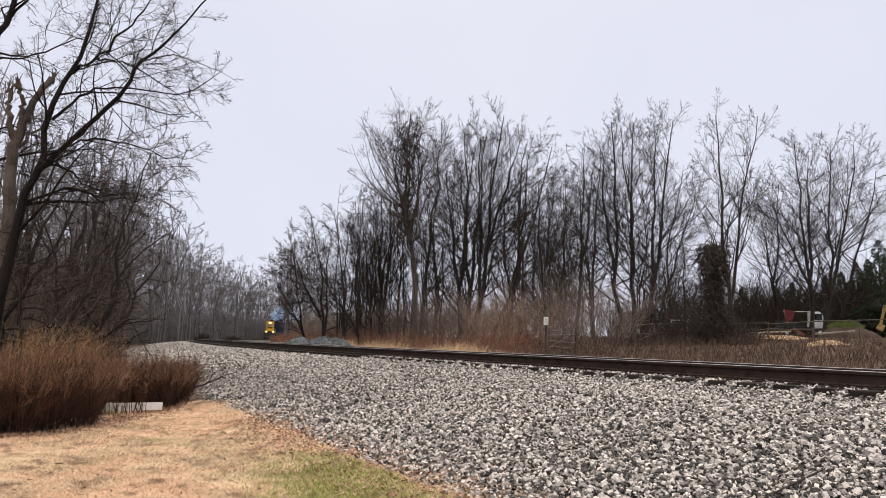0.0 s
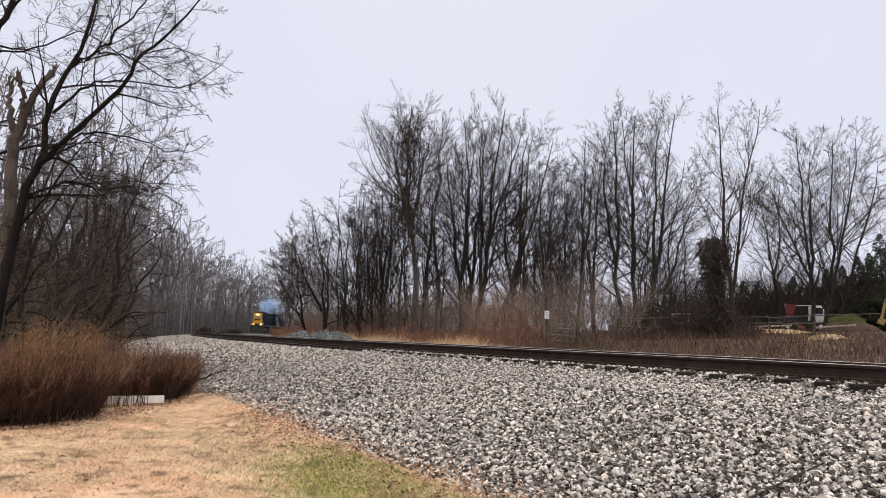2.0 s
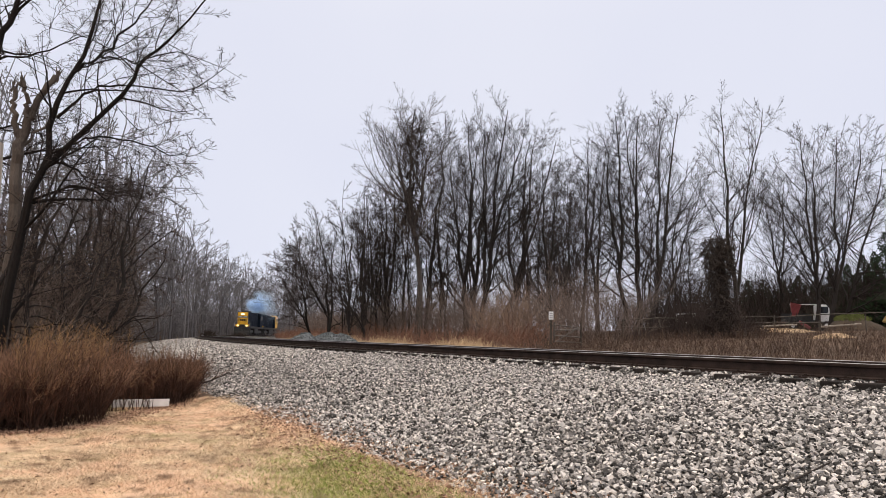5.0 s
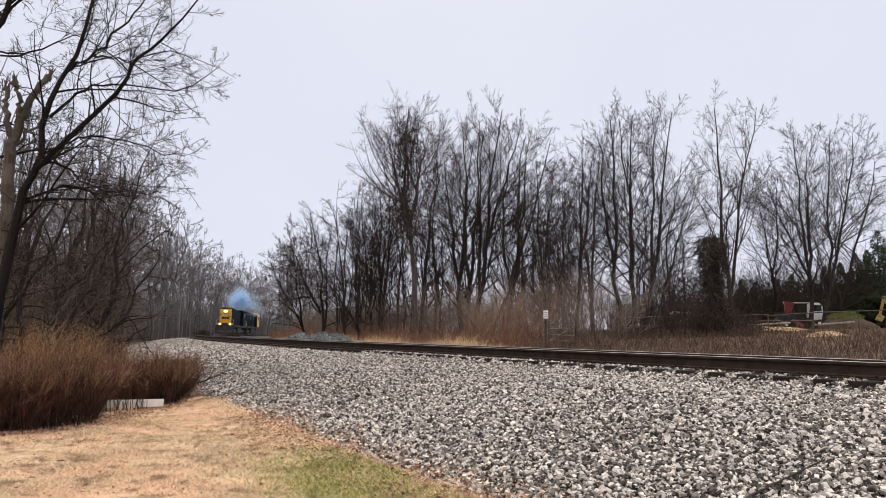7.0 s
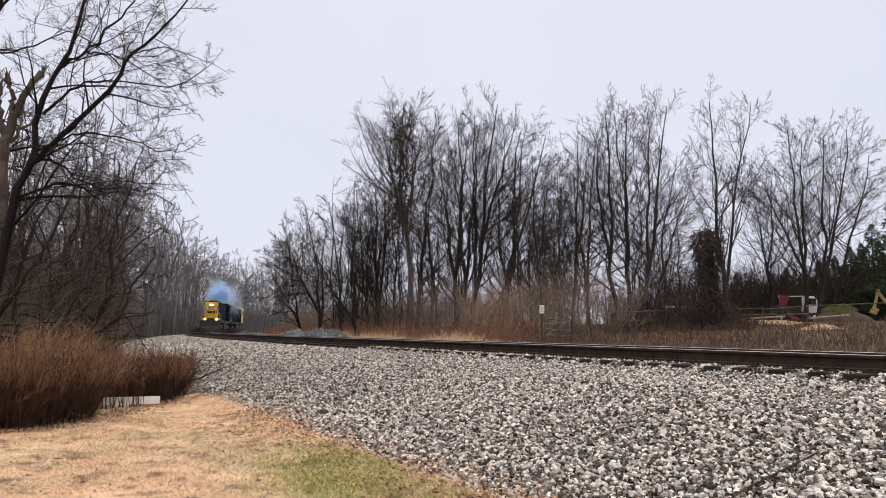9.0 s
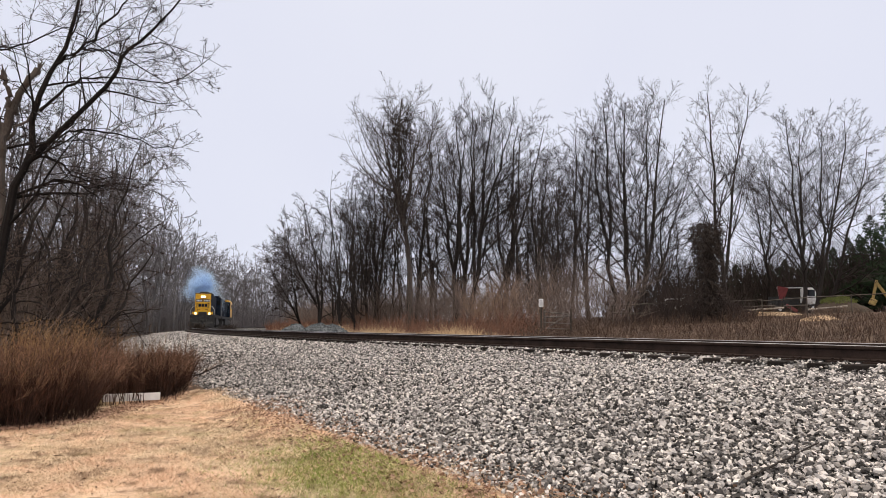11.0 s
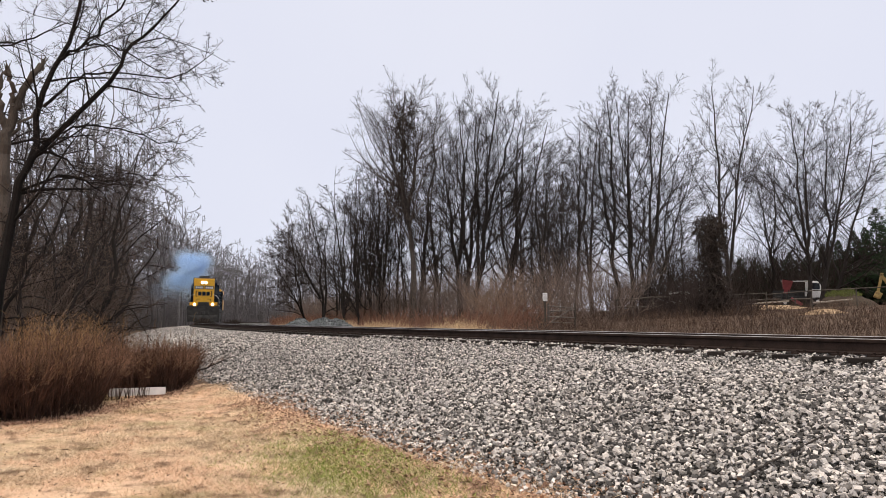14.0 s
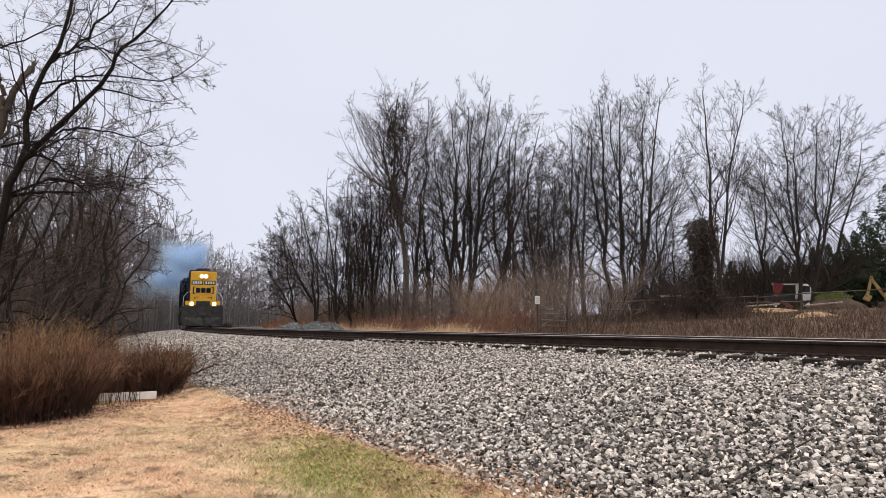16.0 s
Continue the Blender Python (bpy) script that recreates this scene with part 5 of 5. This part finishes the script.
def make_locomotive(leads):
    """The leading unit has its lamps lit and a dark cab; the trailing one a yellow cab."""
    label = "yellow fronted dark blue diesel locomotive with lit lamps" if leads else "dark blue trailing diesel locomotive with a yellow cab"
    loco = tagged(new("locomotive"), label, "locomotive", "locomotives of the train")
    loco.scale = (1.06, 1.06, 1.06)
    lamp_mat, ditch_mat = (M_LAMP, M_DITCH) if leads else (M_GLASS, M_GLASS)
    cab_mat, cab_label = (M_BLUE, "dark blue cab at the rear") if leads else (M_YELLOW, "yellow cab at the rear")
    # local axes: x forwards, y to its left, z up from the rail's top; the nose at x = 0
    def p(name, fill, mat, parent=loco, label=""):
        bm = bmesh.new()
        fill(bm)
        return part(name, bm, mat, parent, label)
    p("underframe", lambda b: (box(b, -17.2, -0.55, -1.45, 1.45, 1.32, 1.62, 0.03), box(b, -17.2, -0.5, -1.5, 1.5, 1.6, 1.68, 0.01)), M_BLACK)
    hood = p("long_hood", lambda b: (box(b, -12.2, -0.75, -0.93, 0.93, 1.68, 4.28, 0.10), box(b, -4.2, -1.1, -1.02, 1.02, 3.55, 4.42, 0.08), box(b, -11.6, -5.5, -0.72, 0.72, 4.2, 4.45, 0.06)), M_BLUE, label="dark blue hood")
    for i in range(10):
        x = -11.7 + i * 1.08
        for y in (-0.935, 0.935):
            p("hood_door", lambda b: box(b, x, x + 0.96, y - 0.02, y + 0.02, 1.85, 3.45, 0.012), M_BLUE, hood)
    for i in range(3):
        p("roof_fan", lambda b: rod(b, (-2.0 - i * 1.35, 0, 4.40), (-2.0 - i * 1.35, 0, 4.60), 0.55, 0.5, 16), M_BLACK, hood)
    p("exhaust_stack", lambda b: (box(b, -7.6, -6.8, -0.3, 0.3, 4.4, 4.75, 0.04)), M_BLACK, hood)
    end = p("hood_end", lambda b: (box(b, -0.78, -0.58, -0.95, 0.95, 1.68, 4.30, 0.07),), M_YELLOW, label="yellow enamelled hood end")
    p("headlight_housing", lambda b: box(b, -0.60, -0.50, -0.36, 0.36, 3.72, 4.08, 0.05), M_YELLOW, end)
    for y in (-0.15, 0.15):
        p("headlight", lambda b: rod(b, (-0.52, y, 3.9), (-0.47, y, 3.9), 0.15, 0.13, 16), lamp_mat, end, "lit headlight" if leads else "unlit headlight")
    for y in (-0.46, 0.46):
        board = p("number_board", lambda b: box(b, -0.60, -0.555, y - 0.42, y + 0.42, 3.26, 3.58, 0.02), M_BLACK, end, "black number board with white bars")
        for k in range(4):
            p("white_bar", lambda b: box(b, -0.557, -0.548, y - 0.33 + k * 0.18, y - 0.21 + k * 0.18, 3.32, 3.52), M_WHITE, board)
    # plain blue shapes of the emblem between brackets
    emblem = p("emblem", lambda b: [box(b, -0.585, -0.572, y - 0.16, y + 0.16, 2.64, 3.02, 0.04) for y in (-0.38, 0.0, 0.38)], M_BLUE, end, "dark blue plain emblem blocks")
    for sgn in (-1, 1):
        p("bracket", lambda b: (box(b, -0.585, -0.572, sgn * 0.72 - 0.04, sgn * 0.72 + 0.04, 2.55, 3.1), box(b, -0.585, -0.572, sgn * 0.64 - 0.08, sgn * 0.64 + 0.08, 3.05, 3.1), box(b, -0.585, -0.572, sgn * 0.64 - 0.08, sgn * 0.64 + 0.08, 2.55, 2.6)), M_BLUE, end)
        p("grab_iron", lambda b: (rod(b, (-0.54, sgn * 0.3, 2.3), (-0.54, sgn * 0.62, 2.3), 0.02), rod(b, (-0.54, sgn * 0.62, 2.3), (-0.54, sgn * 0.62, 2.15), 0.02)), M_BLUE, end)
    cab = p("cab", lambda b: (box(b, -15.0, -12.2, -1.5, 1.5, 1.68, 4.30, 0.10), box(b, -15.2, -12.0, -1.25, 1.25, 4.22, 4.52, 0.10)), cab_mat, label=cab_label)
    for y in (-1.5, 1.5):
        for x in (-14.6, -13.4):
            p("cab_window", lambda b: box(b, x, x + 0.85, y - 0.015, y + 0.015, 3.05, 3.85, 0.01), M_GLASS, cab)
    for y in (-1.2, 1.2):
        p("cab_front_window", lambda b: box(b, -12.11, -12.08, y - 0.2, y + 0.2, 3.2, 3.85), M_GLASS, cab)
    p("cab_front", lambda b: box(b, -12.22, -12.1, -1.48, 1.48, 1.7, 4.26, 0.05), M_BLUE, cab, "dark blue front of the cab")
    p("short_hood", lambda b: box(b, -16.7, -15.0, -0.93, 0.93, 1.68, 3.1, 0.12), cab_mat)
    # pilot, steps, coupler
    p("pilot", lambda b: (box(b, -0.55, -0.42, -1.5, 1.5, 0.55, 1.62, 0.03), box(b, -0.5, -0.40, -0.5, 0.5, 1.62, 2.0, 0.03)), M_BLACK)
    def plow(b):
        for sgn in (-1, 1):
            q = [b.verts.new(v) for v in ((-0.02, 0, 0.12), (-0.42, sgn * 1.45, 0.12), (-0.45, sgn * 1.45, 0.75), (-0.22, 0, 0.75), (-0.5, sgn * 1.45, 0.12), (-0.2, 0, 0.12), (-0.5, sgn * 1.45, 0.75), (-0.3, 0, 0.75))]
            for f in ((0, 1, 2, 3), (5, 7, 6, 4), (3, 2, 6, 7), (0, 5, 4, 1), (1, 4, 6, 2)):
                b.faces.new([q[i] for i in f])
        bmesh.ops.recalc_face_normals(b, faces=b.faces)
    p("snow_plow", plow, M_BLACK)
    p("coupler", lambda b: (box(b, -0.45, 0.12, -0.1, 0.1, 0.82, 1.0, 0.03), box(b, 0.1, 0.4, -0.17, 0.17, 0.76, 1.06, 0.06)), M_BLACK)
    for sgn in (-1, 1):
        for i in range(4):
            p("step", lambda b: box(b, -0.95, -0.45, sgn * 1.3 - 0.2, sgn * 1.3 + 0.2, 0.42 + i * 0.33, 0.46 + i * 0.33), M_BLACK)
        lamp = p("ditch_light", lambda b: (rod(b, (-0.45, sgn * 0.82, 1.78), (-0.33, sgn * 0.82, 1.78), 0.17, 0.17, 16), box(b, -0.5, -0.42, sgn * 0.82 - 0.2, sgn * 0.82 + 0.2, 1.6, 1.7)), M_YELLOW)
        p("lens", lambda b: rod(b, (-0.34, sgn * 0.82, 1.78), (-0.30, sgn * 0.82, 1.78), 0.16, 0.13, 16), ditch_mat, lamp, "lit ditch lamp" if leads else "unlit ditch lamp")
        p("hose", lambda b: (rod(b, (-0.4, sgn * 0.5, 1.1), (-0.25, sgn * 0.52, 0.8), 0.03), rod(b, (-0.25, sgn * 0.52, 0.8), (-0.3, sgn * 0.45, 0.5), 0.03)), M_BLACK)
        p("end_plate", lambda b: box(b, -0.56, -0.52, sgn * 0.98 - 0.3, sgn * 0.98 + 0.3, 1.68, 2.0, 0.02), M_YELLOW, label="yellow end plate beside the walkway")
        def rail(b):
            pts = [(-0.5, sgn * 0.85, 2.75), (-0.5, sgn * 1.15, 2.65), (-0.5, sgn * 1.42, 2.3), (-0.5, sgn * 1.42, 1.2)]
            for a, c in zip(pts, pts[1:]):
                rod(b, a, c, 0.016)
        p("end_handrail", rail, M_WHITE)
        def side(b):
            rod(b, (-12.2, sgn * 1.46, 2.7), (-0.9, sgn * 1.46, 2.7), 0.013)
            rod(b, (-0.9, sgn * 1.46, 2.7), (-0.75, sgn * 1.46, 0.9), 0.013)
        p("side_handrail", side, M_BLUE)
        for i in range(8):
            p("stanchion", lambda b: rod(b, (-1.4 - i * 1.5, sgn * 1.46, 1.62), (-1.4 - i * 1.5, sgn * 1.46, 2.7), 0.013), M_BLUE)
    p("fuel_tank", lambda b: box(b, -11.2, -6.4, -1.35, 1.35, 0.35, 1.3, 0.15), M_BLACK)
    wheels = []
    for c in (-3.6, -13.8):
        truck = p("bogie", lambda b: [box(b, c - 1.9, c + 1.9, y - 0.1, y + 0.1, 0.45, 0.95, 0.06) for y in (-1.1, 1.1)] + [box(b, c - 0.25, c + 0.25, -1.1, 1.1, 0.6, 1.3, 0.05)], M_BLACK)
        for x in (c - 1.37, c + 1.37):
            w = p("wheelset", lambda b: (rod(b, (0, -0.72, 0), (0, 0.72, 0), 0.09, None, 12), *[rod(b, (0, y - 0.065, 0), (0, y + 0.065, 0), 0.51, None, 28) for y in (-0.76, 0.76)], *[box(b, -0.4, 0.4, y - 0.08, y + 0.08, -0.05, 0.05) for y in (-0.76, 0.76)]), M_BLACK, truck)
            wheels.append((w, x))
    return loco, wheels


UNITS = [(*make_locomotive(True), 0.0), (*make_locomotive(False), 18.1)]


def loco_pose(t, behind=0.0):
    s = S_END + SPEED * (16 - t) + behind
    back, fore = track(s + 14.0), track(s + 3.6)
    d = fore - back
    ang = math.atan2(d[1], d[0])
    front = fore + d / np.linalg.norm(d) * 3.6
    return Matrix.LocRotScale((front[0], front[1], RAIL_TOP), Euler((0, 0, ang)), None)


# ---- exhaust: soft clouds of fine flecks ----
def puff(n, size, seed, grain, label):
    rng = np.random.default_rng(seed)
    knots = rng.normal(size=(9, 3)) * np.array(size) * 0.55
    c = knots[rng.integers(0, 9, n)] + rng.normal(size=(n, 3)) * np.array(size) * 0.42
    tri = np.array([[1, 0, 0], [-0.5, 0.87, 0], [-0.5, -0.87, 0.0]])
    V = np.einsum("nij,vj->nvi", turns(rng, n, 2.0), tri) * (grain * rng.uniform(0.6, 1.3, n))[:, None, None] + c[:, None]
    ob = mesh_object("exhaust_puff", V.reshape(-1, 3), np.arange(n * 3).reshape(-1, 3), M_SMOKE)
    return tagged(ob, label, "smoke", "exhaust of the locomotive", "stuff")


# each: the cloud, its place behind the nose and height, and how it drifts sideways in the clip
DRIFT_T = [0, 4, 7.5, 9, 11.5, 13, 16]
puffs = [
    (puff(110000, (1.25, 1.25, 1.0), 61, 0.021, "dense blue white exhaust cloud above the locomotive"), -9.5, (6.3, 6.4, 6.4, 6.4, 6.4, 6.4, 6.4), (0, 1.0, 1.2, 0.3, -1.0, -1.2, -0.8)),
    (puff(80000, (2.2, 1.5, 1.3), 62, 0.021, "thinning blue exhaust trailing behind the stack"), -14.0, (6.2, 6.3, 6.3, 6.2, 5.9, 5.7, 5.4), (0.2, 1.2, 1.4, 0.4, -1.6, -2.0, -1.9)),
    (puff(50000, (3.2, 2.0, 1.8), 63, 0.019, "thin blue exhaust haze over the line"), -20.0, (6.4, 6.4, 6.4, 6.0, 5.2, 4.7, 4.2), (0.2, 0.8, 1.0, 0.2, -2.0, -2.6, -2.6)),
]


def motions():
    times = [i * 0.5 for i in range(33)]
    for loco, wheelsets, behind in UNITS:
        walk(loco, [(t, loco_pose(t, behind)) for t in times])
    for w, x in UNITS[0][1] + UNITS[1][1]:
        walk(w, [(i * 0.1, pose(x, 0, 0.51, 0, math.degrees(SPEED * i * 0.1 / 0.51) % 360, 0)) for i in range(161)])
    for k, (ob, x, z, drift) in enumerate(puffs):
        rows = []
        for t in times:
            m = loco_pose(t)
            q = m @ Vector((x + 0.3 * math.sin(t * 0.9 + k), float(np.interp(t, DRIFT_T, drift)), float(np.interp(t, DRIFT_T, z)) + 0.2 * math.sin(t * 1.1 + k)))
            rows.append((t, Matrix.LocRotScale(q, Euler((0.1 * math.sin(t * 0.8 + k), 0.1 * math.sin(t), m.to_euler().z + 0.2 * math.sin(t * 0.5))), None)))
        walk(ob, rows)


make_ballast()
motions()
